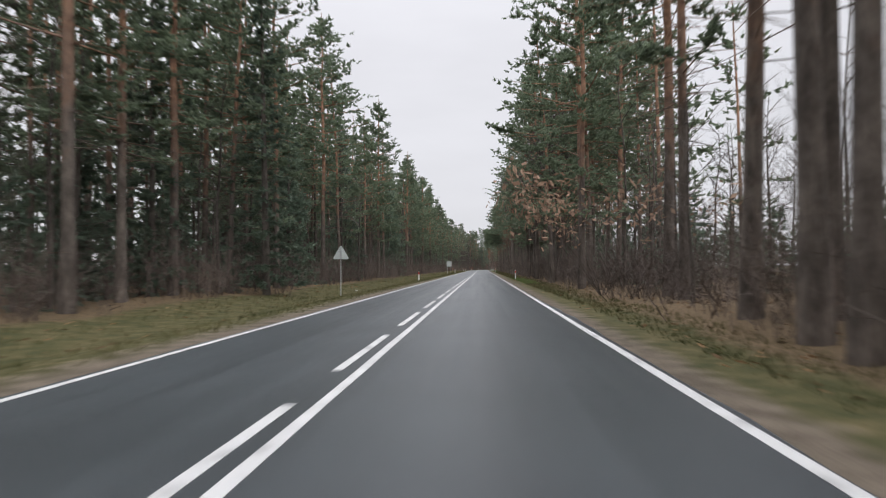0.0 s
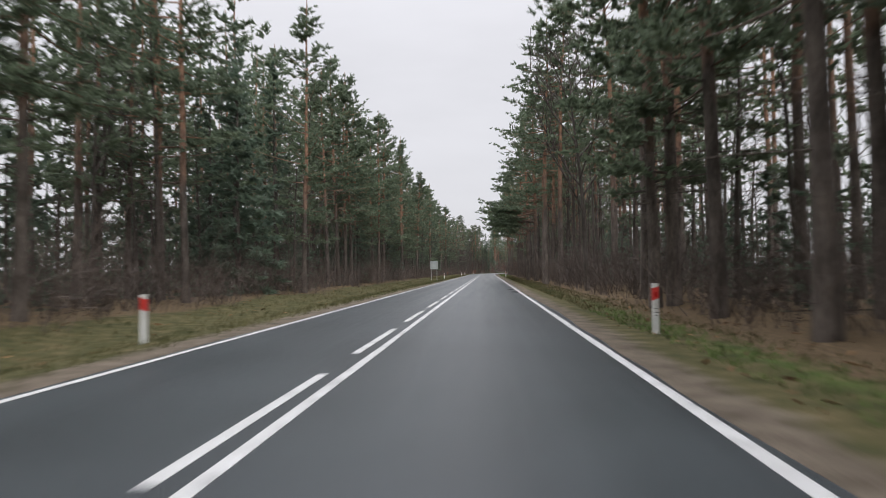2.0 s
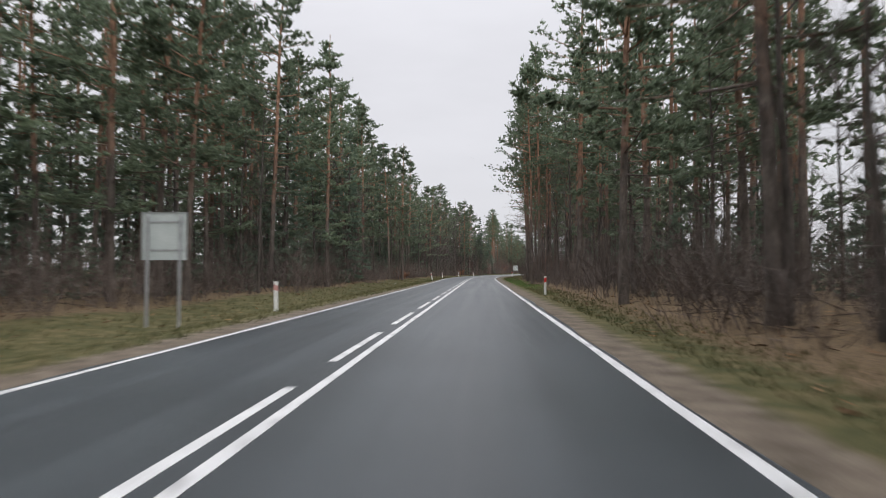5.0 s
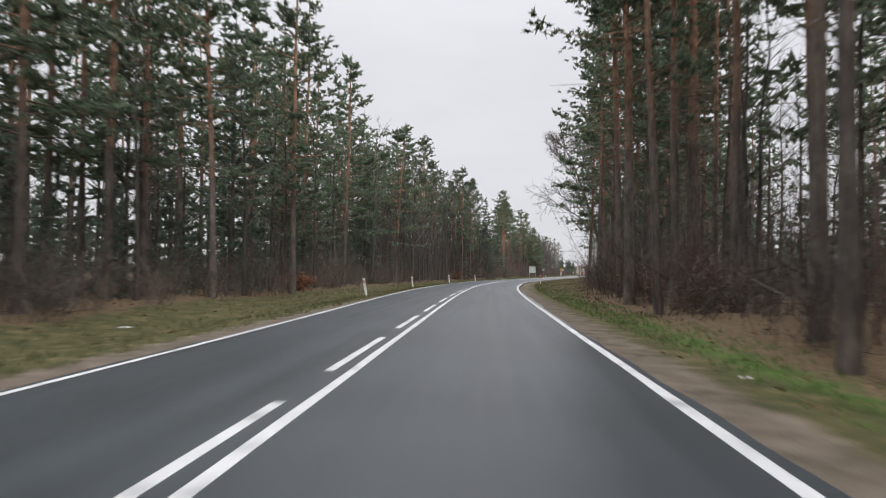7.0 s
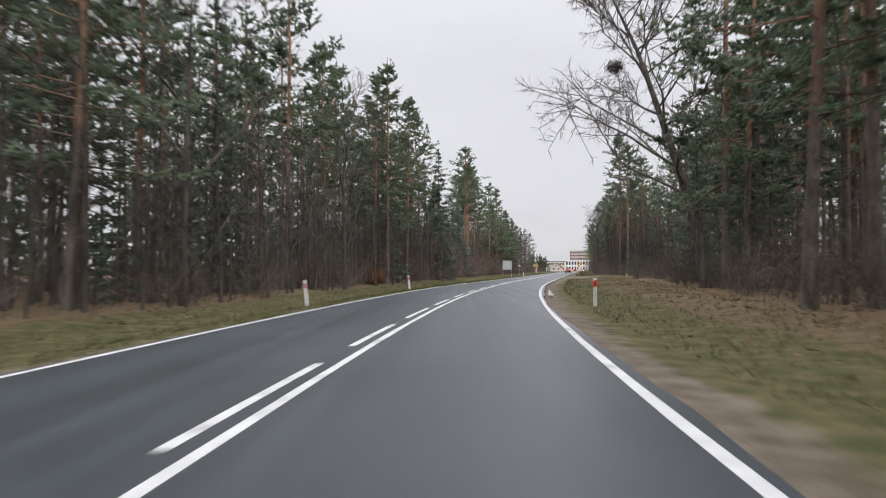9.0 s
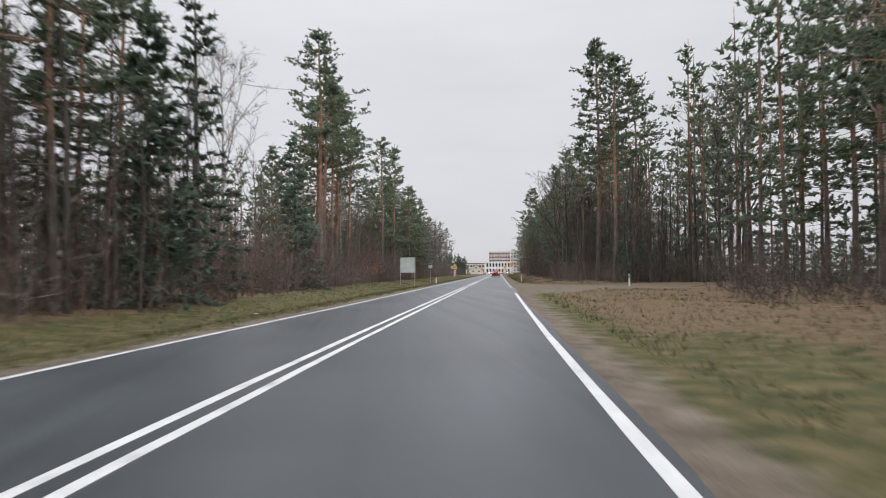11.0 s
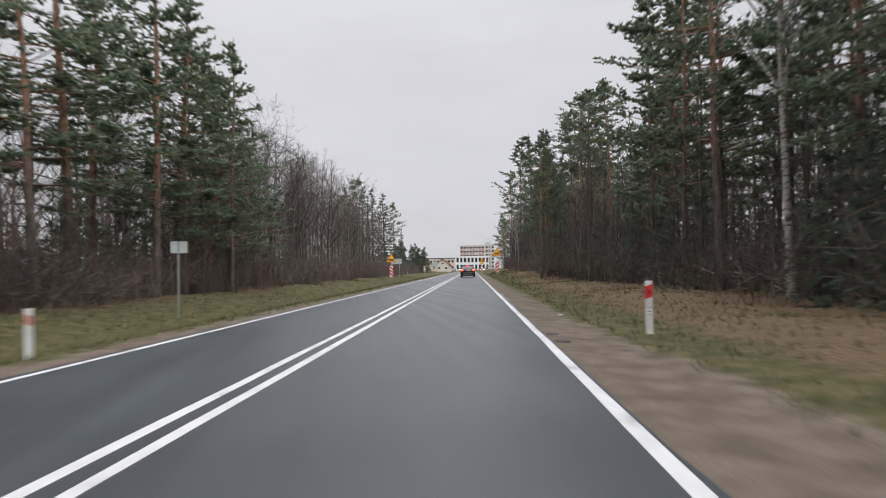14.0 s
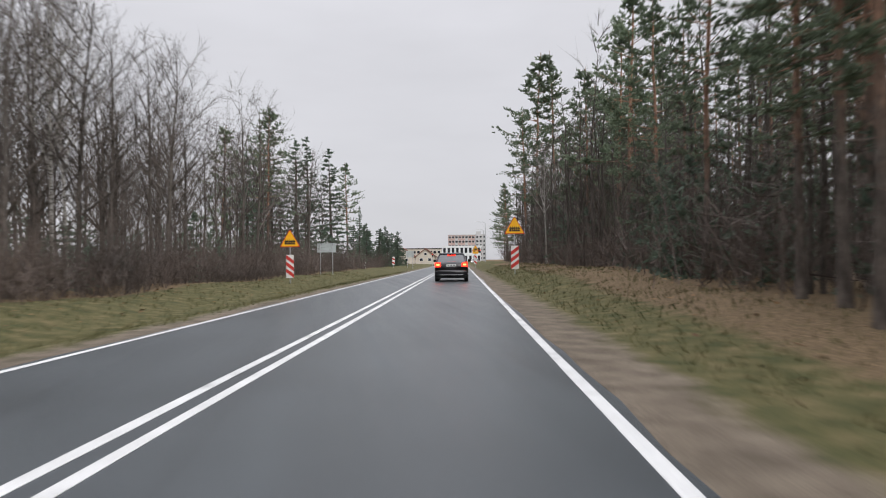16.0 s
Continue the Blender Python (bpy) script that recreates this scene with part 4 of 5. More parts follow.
goal, tries = 205, 0
while goal and tries < 6000:
    tries += 1
    side = 1 if place_rng.rand() < 0.5 else -1
    s = place_rng.uniform(6, 560)
    depth = place_rng.uniform(0.4, 7.5) if place_rng.rand() < 0.75 else place_rng.uniform(7, 14)
    d = side * (edge_at(side, s) + depth)
    if (side > 0 and 300 < s < 335 and abs(d) < 17) or (side < 0 and (s > 440 or 353 < s < 381)):
        continue
    if side > 0 and (s < 62 and depth > 2.5 or 270 < s < 303 and depth > 2 and place_rng.rand() < 0.7):
        continue
    if side > 0 and (442 < s < 478 and depth < 6 or 384 < s < 442 and depth > 1.5 and place_rng.rand() < 0.45):
        continue
    if not free_place(s, d, 2.6):
        continue
    roll = place_rng.rand()
    if s < 235:
        kind = "pine" if roll < 0.62 else ("spruce" if roll < 0.93 else "bare")
    else:
        kind = "pine" if roll < 0.78 else ("spruce" if roll < 0.9 else "bare")
    if side > 0 and s < 300 and kind == "spruce":
        kind = "pine"
    if side > 0 and kind == "pine" and (s < 60 or 100 < s < 165 or 215 < s < 265):
        kind = "tall"
    low_crown = int(s) % 7 if kind == "pine" and 80 < s < 200 and int(s) % 7 in (2, 4, 6) else None
    if side > 0 and 330 < s < 560 and roll > 0.55:
        kind = "bare" if roll < 0.85 else "birch"
    plant(kind, s, d, far_scale(side, s) * (0.72 if side < 0 and 378 < s < 424 and depth > 5 else 1.0) * (0.75 if side > 0 and s > 425 and kind != "pine" else 1.0), which=low_crown if kind == "pine" else None)
    goal -= 1
for s in (452, 458, 466, 473, 484, 492, 503, 512, 521, 530, 539):
    if free_place(s, -17.5, 1.5):
        plant("bare" if place_rng.rand() < 0.75 else "birch", s, -16.5 - place_rng.uniform(0, 6), 0.7 if s > 470 else 0.6)


# the leaning bare oak with a nest
oak = tree("oak_tree", "large leafless oak leaning over the verge, with a dark nest", bare_geo(83, 21, 0.32, limbs=24, lean=-0.3, first=0.24, open_=1.0, fan=8, low_reach=0.26, stout=0.3, wobble=0.2, bold=1.3), (BARK_DARK, TWIG), BARE_PARTS, "")
oak.matrix_basis = stand(311, 13.4)
nest = Geo()
nest_rng = np.random.RandomState(8)
for _ in range(260):
    c0 = nest_rng.normal(0, 0.24, 3) * [1, 1, 0.7]
    w0 = np.cross(c0, nest_rng.normal(0, 1, 3))
    w0 = w0 / np.linalg.norm(w0) * nest_rng.uniform(0.2, 0.45)
    nest.tube([c0 - w0, c0, c0 + w0], [0.008, 0.01, 0.006], 3)
nest_top = thing("bird_nest", "round dark nest of twigs in a bare oak", "nest", stand(311, 8.1, dz=13.7))
part("bowl", nest, DEAD, nest_top)


# ---------------------------------------------------------------- forest behind, brushwood, grass
def scatter(name, label, category, variants, mats, placements):
    """One object of many low copies: each of the variants holds (vertices, triangles) for each material."""
    rng = np.random.RandomState(len(placements) + 17)
    gathered = [[[], [], 0] for _ in mats]
    for s, d, size in placements:
        x, y, _ = road(s, d)
        z = ground_height(x, y)
        a = rng.uniform(0, 6.28)
        c, si = math.cos(a) * size, math.sin(a) * size
        for store, (v, t) in zip(gathered, variants[rng.randint(len(variants))]):
            w = np.empty_like(v)
            w[:, 0], w[:, 1], w[:, 2] = v[:, 0] * c - v[:, 1] * si + x, v[:, 0] * si + v[:, 1] * c + y, v[:, 2] * size * rng.uniform(0.92, 1.1) + z
            store[0].append(w)
            store[1].append(t + store[2])
            store[2] += len(v)
    top = thing(name, label, category, kind="stuff")
    for (vs, ts, _), (nm, m) in zip(gathered, mats):
        ob = new(nm, mesh_of(nm, (np.concatenate(vs), np.concatenate(ts)), m, nm == "trunks"))
        ob.parent = top
        ob["kind"] = "stuff"


far_rng = np.random.RandomState(21)
low_pines = [[g.arrays() for g in pine_geo(101 + k, 22.5, 0.2 + 0.08 * k, 3.4, limbs=26, twigs=5, per_twig=2, blades=3, size=0.68, radius=0.17, sides=4, slim=0.2)] for k in range(4)]
spots = []
for side in (-1, 1):
    for s in np.arange(-30, 560, 4.6):
        for ring in (8, 12.5, 17, 23):
            ss = s + far_rng.uniform(-2, 2)
            e = edge_at(side, ss)
            e = 14 if e > 15 else e
            d = side * (e + ring + far_rng.uniform(-2.2, 2.2))
            if side < 0 and 345 < ss < 378 and int(ss * 10) % 10 < 6:
                continue
            if side < 0 and ss > 424:
                continue
            if side > 0 and 335 < ss < 420 and far_rng.rand() < 0.4:
                continue
            if side > 0 and ring > 10 and ss < 300 and far_rng.rand() < (0.85 if ss < 150 else 0.6):
                continue
            if side > 0 and ss < 66 or (side < 0 and 353 < ss < 380):
                continue
            if ring > 20 and far_rng.rand() < 0.3:
                continue
            if side > 0 and ring > 8 and 255 < ss < 305 and far_rng.rand() < 0.6:
                continue
            low_wood = 0.68 if side < 0 and 378 < ss < 424 else 1.0
            spots.append((ss, d, low_wood * far_rng.uniform(0.86, 1.08) * min(1.0, 1.08 * far_scale(side, ss))))
for s in np.arange(-60, 30, 5.0):
    for d in (-26, -20, -15, -11.5, 9, 13, 18, 24):
        spots.append((s + far_rng.uniform(-2, 2), d + far_rng.uniform(-1.5, 1.5), far_rng.uniform(0.9, 1.1)))
scatter("pine_forest", "dense pine forest behind the roadside trees", "forest", low_pines, (("trunks", PINE_BARK), ("crowns", NEEDLE)), spots)

thicket = [[g.arrays() for g in spruce_geo(131 + k, 6.0, 1.9, tiers=8, arms=5, per=2, blades=3, size=0.72, sides=4, slim=0.17)] for k in range(3)]
spots = []
for side in (-1, 1):
    for s in np.arange(-40, 620, 2.4):
        for ring in (22, 32):
            e = min(edge_at(side, s), 14)
            tall = 1.5 if side < 0 and s < 400 else 1.0
            spots.append((s + far_rng.uniform(-1.2, 1.2), side * (e + ring + far_rng.uniform(-3, 3)), tall * far_rng.uniform(0.6, 1.15)))
        e = min(edge_at(side, s), 14)
        if far_rng.rand() < 0.5:
            spots.append((s, side * (e + far_rng.uniform(3, 20)), far_rng.uniform(0.3, 1.0)))
        if side < 0 and s < 345 or side > 0 and 62 < s < 290:
            spots.append((s + far_rng.uniform(-1, 1), side * (e + far_rng.uniform(9, 19)), (1.3 if side < 0 else 1.0) * far_rng.uniform(0.75, 1.15)))
        if s < 350 and not (side > 0 and s > 170):
            spots.append((s, side * (e + far_rng.uniform(2.5, 8)), far_rng.uniform(0.35, 0.7)))
for d in np.arange(11, 60, 1.6):
    spots.append((383 + 0.15 * d + far_rng.uniform(0, 5), d + 5, far_rng.uniform(0.45, 0.75)))
for s in np.arange(366, 440, 0.9):
    spots.append((s, -far_rng.uniform(14, 26), far_rng.uniform(0.4, 0.85)))
for s in np.arange(386, 545, 0.6):
    e = 13 if s < 400 else edge_at(1, s)
    spots.append((s, e + far_rng.uniform(0.9, 9), far_rng.uniform(0.4, 0.78)))
for s in np.arange(428, 530, 0.9):
    spots.append((s, edge_at(-1, s) * -1 - far_rng.uniform(2.5, 16), far_rng.uniform(0.28, 0.5)))
scatter("spruce_thicket", "dark young spruces deep in the forest", "thicket", thicket, (("trunks", BARK_DARK), ("crowns", SPRUCE)), spots)

def pole_tree(seed, height=12.0, limbs=19, twigs=9):
    """A slender leafless tree with a fan of rising boughs."""
    rng = np.random.RandomState(seed)
    wood, fine = Geo(), Geo()
    zz = np.linspace(0, 1, 6)
    path = np.column_stack([np.cumsum(rng.normal(0, 0.14, 6)) * zz, np.cumsum(rng.normal(0, 0.14, 6)) * zz, zz * height - 0.2])
    wood.tube(path, 0.009 * height * (1 - zz) + 0.012, 4)

    def sliver(a, b, w):
        side = np.cross(b - a, rng.normal(0, 1, 3))
        side = side / (np.linalg.norm(side) + 1e-9) * w
        fine.add([a - side, a + side, b], [(0, 1, 2)])

    for i in range(limbs):
        f = 0.22 + 0.76 * (i + rng.rand()) / limbs
        q = np.array([np.interp(f, zz, path[:, c]) for c in range(3)])
        a = i * 2.4 + rng.normal(0, 0.4)
        w = np.array([math.cos(a) * 0.75, math.sin(a) * 0.75, rng.uniform(0.4, 1.0)])
        ln = height * (0.3 * (1 - f) + 0.07) * rng.uniform(0.7, 1.25)
        e = q + w * ln
        sliver(q, e, 0.03)
        for _ in range(twigs):
            p0 = q + (e - q) * rng.uniform(0.2, 0.7)
            v = w + rng.normal(0, 0.5, 3)
            sliver(p0, p0 + v * ln * rng.uniform(0.2, 0.5), 0.012)
    return [wood.arrays(), fine.arrays()]


poles = [pole_tree(301 + k, 10.5 + 1.1 * k) for k in range(5)]
spots = []
for s in np.arange(384, 560, 0.34):
    e = min(edge_at(1, s), 11)
    if s < 400:
        e = 14
    spots.append((s + far_rng.uniform(-0.5, 0.5), e + abs(far_rng.normal(0, 8)) + 0.8, far_rng.uniform(0.55, 1.1) * (0.75 if 430 < s < 485 else 1.0)))
for s in np.arange(282, 352, 0.5):
    spots.append((s, -(edge_at(-1, s) + far_rng.uniform(0.4, 5)), far_rng.uniform(0.4, 0.85)))
for s in np.arange(10, 345, 1.6):
    for side in (-1, 1):
        spots.append((s, side * (edge_at(side, s) + far_rng.uniform(1, 16)), far_rng.uniform(0.6, 1.1)))
scatter("young_broadleaf_wood", "dense young leafless broadleaf trees", "forest", poles, (("trunks", BARK_DARK), ("boughs", TWIG)), spots)



def domed_tree(seed, height=13.0, limbs=15):
    """A leafless broadleaf tree whose rising boughs end in a rounded crown of fine twigs."""
    rng = np.random.RandomState(seed)
    wood, fine = Geo(), Geo()
    zz = np.linspace(0, 1, 7)
    path = np.column_stack([np.cumsum(rng.normal(0, 0.13, 7)) * zz, np.cumsum(rng.normal(0, 0.13, 7)) * zz, zz * height * 0.9 - 0.2])
    wood.tube(path, 0.0085 * height * (1 - zz) ** 0.8 + 0.012, 5)

    def sliver(a, b, w):
        side = np.cross(b - a, rng.normal(0, 1, 3))
        side = side / (np.linalg.norm(side) + 1e-9) * w
        fine.add([a - side, a + side, b], [(0, 1, 2)])

    for i in range(limbs):
        f = 0.25 + 0.7 * (i + rng.rand()) / limbs
        q = np.array([np.interp(f, zz, path[:, c]) for c in range(3)])
        a = i * 2.4 + rng.normal(0, 0.3)
        steep = 0.75 + 0.8 * f + rng.normal(0, 0.12)
        ln = height * (0.46 * (1 - f) + 0.12) * rng.uniform(0.8, 1.1)
        pts, end = bent(rng, q, (math.cos(a), math.sin(a), steep), ln, 0.35, 5, 0.1)
        wood.tube(pts, np.linspace(0.004 * height * (1.15 - f) + 0.01, 0.008, 5), 3)
        for j in range(9):
            g = rng.uniform(0.3, 1.0) * 4
            p0 = np.array([np.interp(g, np.arange(5), pts[:, c]) for c in range(3)])
            v = end + rng.normal(0, 0.55, 3)
            v /= np.linalg.norm(v)
            tl = ln * rng.uniform(0.18, 0.4) + 0.2
            e = p0 + v * tl
            sliver(p0, e, 0.013)
            for _ in range(4):
                c0 = p0 + (e - p0) * rng.uniform(0.2, 0.9)
                w4 = v + rng.normal(0, 0.55, 3)
                sliver(c0, c0 + w4 / np.linalg.norm(w4) * rng.uniform(0.35, 0.9), 0.008)
    return [wood.arrays(), fine.arrays()]


for s, d, h, seed in ((482.5, -13.6, 13.9, 371), (486, -16, 15.2, 372), (476, -14.6, 14.5, 373), (470.5, -14, 13.5, 374), (479, -18.5, 16, 375), (465, -15.5, 14.5, 376), (492, -16.5, 13, 377), (460, -14.2, 12.5, 378)):
    wood_g, fine_g = domed_tree(seed, h, 24)
    top = thing("broadleaf_tree", "leafless broadleaf tree with a wide rounded crown", "tree", stand(s, d), "bare broadleaf trees")
    part("trunk", wood_g, BARK_DARK, top, smooth=True)
    part("crown", fine_g, TWIG, top)
spots = []
for s in np.arange(318, 442, 0.42):
    spots.append((s, -(edge_at(-1, s) + 0.4 + far_rng.uniform(0, 5.5)), far_rng.uniform(0.2, 0.42)))
for s in np.arange(226, 268, 0.5):
    spots.append((s, edge_at(1, s) + 0.6 + far_rng.uniform(0, 3.5), far_rng.uniform(0.12, 0.3)))
scatter("birch_scrub", "dense reddish-brown leafless birch scrub at the forest edge", "undergrowth", poles, (("stems", RED_TWIG), ("twigs", RED_TWIG)), spots)

domes = [domed_tree(351 + k, 11.5 + 1.0 * k) for k in range(5)]
spots = []
for s in np.arange(436, 532, 0.5):
    spots.append((s + far_rng.uniform(-0.5, 0.5), -far_rng.uniform(13.5, 42), far_rng.uniform(0.75, 1.12)))
for s in np.arange(358, 438, 1.5):
    spots.append((s, -far_rng.uniform(15, 40), far_rng.uniform(0.6, 1.0)))
for s in np.arange(30, 64, 2.0):
    spots.append((s, far_rng.uniform(10, 30), far_rng.uniform(0.5, 0.95)))
scatter("broadleaf_wood", "wood of leafless broadleaf trees with rounded fine crowns", "forest", domes, (("trunks", BARK_DARK), ("boughs", TWIG)), spots)

saplings = [[shrub_geo(191 + k, 3 + k % 2, 4.3 + 0.5 * k, 2.2, 16)] for k in range(4)]
spots = []
for side in (-1, 1):
    for s in np.arange(0, 600, 0.6):
        e = edge_at(side, s)
        if e > 15:
            if 356 < s < 383:
                continue
            e = 13
        if side > 0 and 296 < s < 330:
            e += 2
        for _ in range(2):
            spots.append((s + far_rng.uniform(-0.5, 0.5), side * (e + far_rng.uniform(0.7, 13)), far_rng.uniform(0.45, 1.05)))
scatter("saplings", "tangle of thin leafless saplings and dead boughs in the forest", "undergrowth", saplings, (("stems", BRUSH),), spots)

brush = [[shrub_geo(151 + k, 12 + 2 * k, 2.0 + 0.5 * k, 1.1, 8)] for k in range(5)]
spots = []
for side in (-1, 1):
    for s in np.arange(0, 580, 0.95):
        e = edge_at(side, s)
        for _ in range(2):
            depth = abs(far_rng.normal(0, 3.2)) + 0.1
            if e > 15:
                if s < 383 and not (s < 356):
                    continue
                e2 = 14 if s > 383 else 12
            else:
                e2 = e
            spots.append((s + far_rng.uniform(-0.5, 0.5), side * (e2 + depth), far_rng.uniform(0.35, 1.25) * (1.4 if side > 0 and s > 395 else 1.0)))
for s in np.arange(383, 400, 0.5):
    for _ in range(3):
        spots.append((s, far_rng.uniform(np.interp(s, [383, 400], [10, 7.5]), 26), far_rng.uniform(0.5, 1.3)))
for s in np.arange(360, 532, 0.55):
    for _ in range(2):
        spots.append((s, -(edge_at(-1, s) + 0.6 + abs(far_rng.normal(0, 4))), far_rng.uniform(0.6, 1.3)))
scatter("brushwood", "leafless brown brushwood and saplings under the trees", "undergrowth", brush, (("stems", BRUSH),), spots)


def field(name, label, category, mat, v, t):
    ob = new(name, mesh_of(name, (v, t), mat))
    tagged(ob, label, category, kind="stuff")


def build_grass():
    rng = np.random.RandomState(31)
    n = 60000
    s = rng.uniform(10, 520, n)
    side = np.where(rng.rand(n) < 0.5, 1, -1)
    near = np.where(side > 0, 4.9, 3.7)
    far = np.where(side > 0, np.interp(s, *EDGE_RIGHT), np.interp(s, *EDGE_LEFT))
    far = np.minimum(far, 12)
    d = side * (near + (far - near) * rng.rand(n) ** 1.2)
    keep = track(d, s) < 0.2
    s, d = s[keep], d[keep]
    n = len(s)
    x, y, _ = road(s, d)
    z = ground_height(x, y)
    base = np.column_stack([x, y, z - 0.02])
    blades = []
    for _ in range(3):
        off = np.column_stack([rng.normal(0, 0.07, (n, 2)), np.zeros(n)])
        a = rng.uniform(0, 6.28, n)
        w = rng.uniform(0.006, 0.016, n)
        h = rng.uniform(0.05, 0.17, n)
        side_v = np.column_stack([np.cos(a) * w, np.sin(a) * w, 0 * a])
        tip = np.column_stack([rng.normal(0, 0.06, n), rng.normal(0, 0.06, n), h])
        b = base + off
        blades.append(np.stack([b - side_v, b + side_v, b + tip], 1))
    soft = rng.rand(n)
    fresh = (d > 4.7) & (((s > 208) & (s < 268) & (d < 6.7 + 0.4 * np.sin(0.5 * s)) & (soft < np.interp(s, [208, 216, 244, 268], [0.2, 0.9, 0.9, 0.2]))) | ((s > 72) & (s < 98) & (d < 6.2) & (soft < 0.8)))
    fresh = np.tile(fresh, 3)
    v3 = np.concatenate(blades)
    green = v3[fresh].reshape(-1, 3)
    field("fresh_grass", "bright green young grass along the shoulder", "grass", FRESH, green, np.arange(len(green)).reshape(-1, 3))
    v = v3[~fresh].reshape(-1, 3)
    field("grass", "short tired winter grass on the verges", "grass", BLADE, v, np.arange(len(v)).reshape(-1, 3))


def build_litter():
    rng = np.random.RandomState(37)
    n = 15000
    s = rng.uniform(10, 520, n)
    side = np.where(rng.rand(n) < 0.62, 1, -1)
    e = np.where(side > 0, np.minimum(np.interp(s, *EDGE_RIGHT), 12), np.interp(s, *EDGE_LEFT))
    d = side * (e + rng.normal(0.5, 2.2, n))
    keep = (track(d, s) < 0.3) & (np.abs(d) > 4.6)
    s, d = s[keep], d[keep]
    n = len(s)
    x, y, _ = road(s, d)
    c = np.column_stack([x, y, ground_height(x, y) + 0.015 + 0.03 * rng.rand(n)])
    a = rng.normal(0, 0.045, (n, 3)) * [1, 1, 0.4]
    b = rng.normal(0, 0.045, (n, 3)) * [1, 1, 0.4]
    v = np.stack([c - a, c - b * 0.7, c + a, c + b * 0.7], 1).reshape(-1, 3)
    k = np.arange(n)[:, None] * 4
    field("fallen_leaves", "brown fallen leaves along the forest edge", "leaves", LITTER, v, np.concatenate([k + [0, 1, 2], k + [0, 2, 3]]))


build_grass()
build_litter()

# copper-leaved saplings
for k, (s, d, h) in enumerate(((396, -12.6, 2.6), (398.5, -13.2, 2.2), (254, -9.6, 1.3), (318, -9.5, 1.6), (243, 8.4, 1.9), (246.5, 9.2, 2.2), (239.5, 8.9, 1.6), (251, 9.8, 2.0), (255, 9.6, 1.7), (248.5, 8.6, 1.5), (236, 8.3, 1.5), (258.5, 10.4, 1.8), (261, 9.2, 1.4), (241.5, 10.2, 2.1))):
    wood, leafs = leafy_shrub(171 + k, h, 1.3, 900, 0.075) if d < 0 else leafy_shrub(171 + k, h, 2.4, 850, 0.045)
    top = thing("beech_sapling", "low beech sapling that keeps its copper leaves" if d < 0 else "bushy beech sapling with dull brown dead leaves", "shrub", stand(s, d), "copper saplings")
    part("stem", wood, DEAD, top)
    part("foliage", leafs, COPPER if d < 0 else WITHERED, top)

wood, leafs = leafy_shrub(177, 6.6, 3.6, 800, 0.095, 2.9)
top = thing("oak_sapling", "young oak with withered pale brown leaves at the forest edge", "shrub", stand(50, 6.9))
part("stem", wood, DEAD, top)
part("foliage", leafs, PALE_LEAF, top)


# ---------------------------------------------------------------- posts, signs and boards
def delineator(s, d, band=RED, label="white roadside marker post with a red band", turn=0.0, lean=0.0, low=0.66, high=0.9):
    top = thing("marker_post", label, "marker post", stand(s, d, turn) @ Matrix.Rotation(radians(lean), 4, "Y"), "marker posts")
    w, k = 0.06, 0.045
    body = Geo().loft([[(-w, -k, z), (-w * 0.5, -k * 1.3, z), (w * 0.5, -k * 1.3, z), (w, -k, z), (w, k, z), (-w, k, z)] for z in (-0.25, 0.98)])
    body.loft([[(-w, -k, z), (-w * 0.5, -k * 1.3, z), (w * 0.5, -k * 1.3, z), (w, -k, z), (w, k, z), (-w, k, z)] for z in (0.98, 1.0)])
    part("post", body, WHITE, top)
    tilt = 0.05
    strip = Geo().loft([[(-w - 0.003, -k - 0.004, z), (-w * 0.5, -k * 1.3 - 0.004, z + 0.3 * tilt), (w * 0.5, -k * 1.3 - 0.004, z + 0.7 * tilt), (w + 0.003, -k - 0.004, z + tilt),
                         (w + 0.003, k + 0.004, z + tilt), (-w - 0.003, k + 0.004, z)] for z in (low, high)])
    part("band", strip, band, top, "")
    for z in (0.36, 0.42, 0.5):
        part("mark", Geo().box((-0.03, -k * 1.3 - 0.006, z), (0.03, -k * 1.3 - 0.001, z + 0.012)), BLACK, top, "small dark mark")
    part("reflector", Geo().box((-0.025, -k * 1.3 - 0.011, 0.74), (0.025, -k * 1.3 - 0.003, 0.83)), LENS_RED if band is RED else WHITE, top, "small reflector")
    return top


for s, d in ((90.9, 5.1), (90.5, -5.2), (183.5, -5.1), (252.0, -5.05), (272.9, -5.6), (292.5, -5.2), (312.4, -5.3), (292.6, 5.3), (411.2, -6.0), (411.9, 5.6), (196.5, 5.1)):
    if d < 0 and s < 100:
        delineator(s, d, RED, turn=180)
    elif d < 0:
        delineator(s, d, FADED, "white roadside marker post with a faded band", 180, 10 if 250 < s < 255 else (6.5 if 240 < s < 320 else 1.0), 0.68, 0.86)
    else:
        delineator(s, d)
delineator(376.3, 13.2, TEAL, "white marker post with a green band beside the forest track", 40)
delineator(545, -11.9, BLACK, "white and black marker post on the verge", 180)


def post_tube(x, z0, z1, r=0.03):
    return Geo().tube([(x, 0, z0), (x, 0, z1)], [r, r], 10)


def rounded_triangle(size, z, corner=0.06):
    """An upright triangle of that side with rounded corners, as (x, z) pairs."""
    h = size * math.sqrt(3) / 2
    pts = []
    for cx, cz, a0 in ((-size / 2, z, 210), (size / 2, z, 330), (0, z + h, 90)):
        ux, uz = (0 - cx), (z + h / 3 - cz)
        n = math.hypot(ux, uz)
        ox, oz = cx + ux / n * corner * 2, cz + uz / n * corner * 2
        for k in range(-2, 3):
            a = radians(a0 + k * 30)
            pts.append((ox + corner * math.cos(a), oz + corner * math.sin(a)))
    return pts


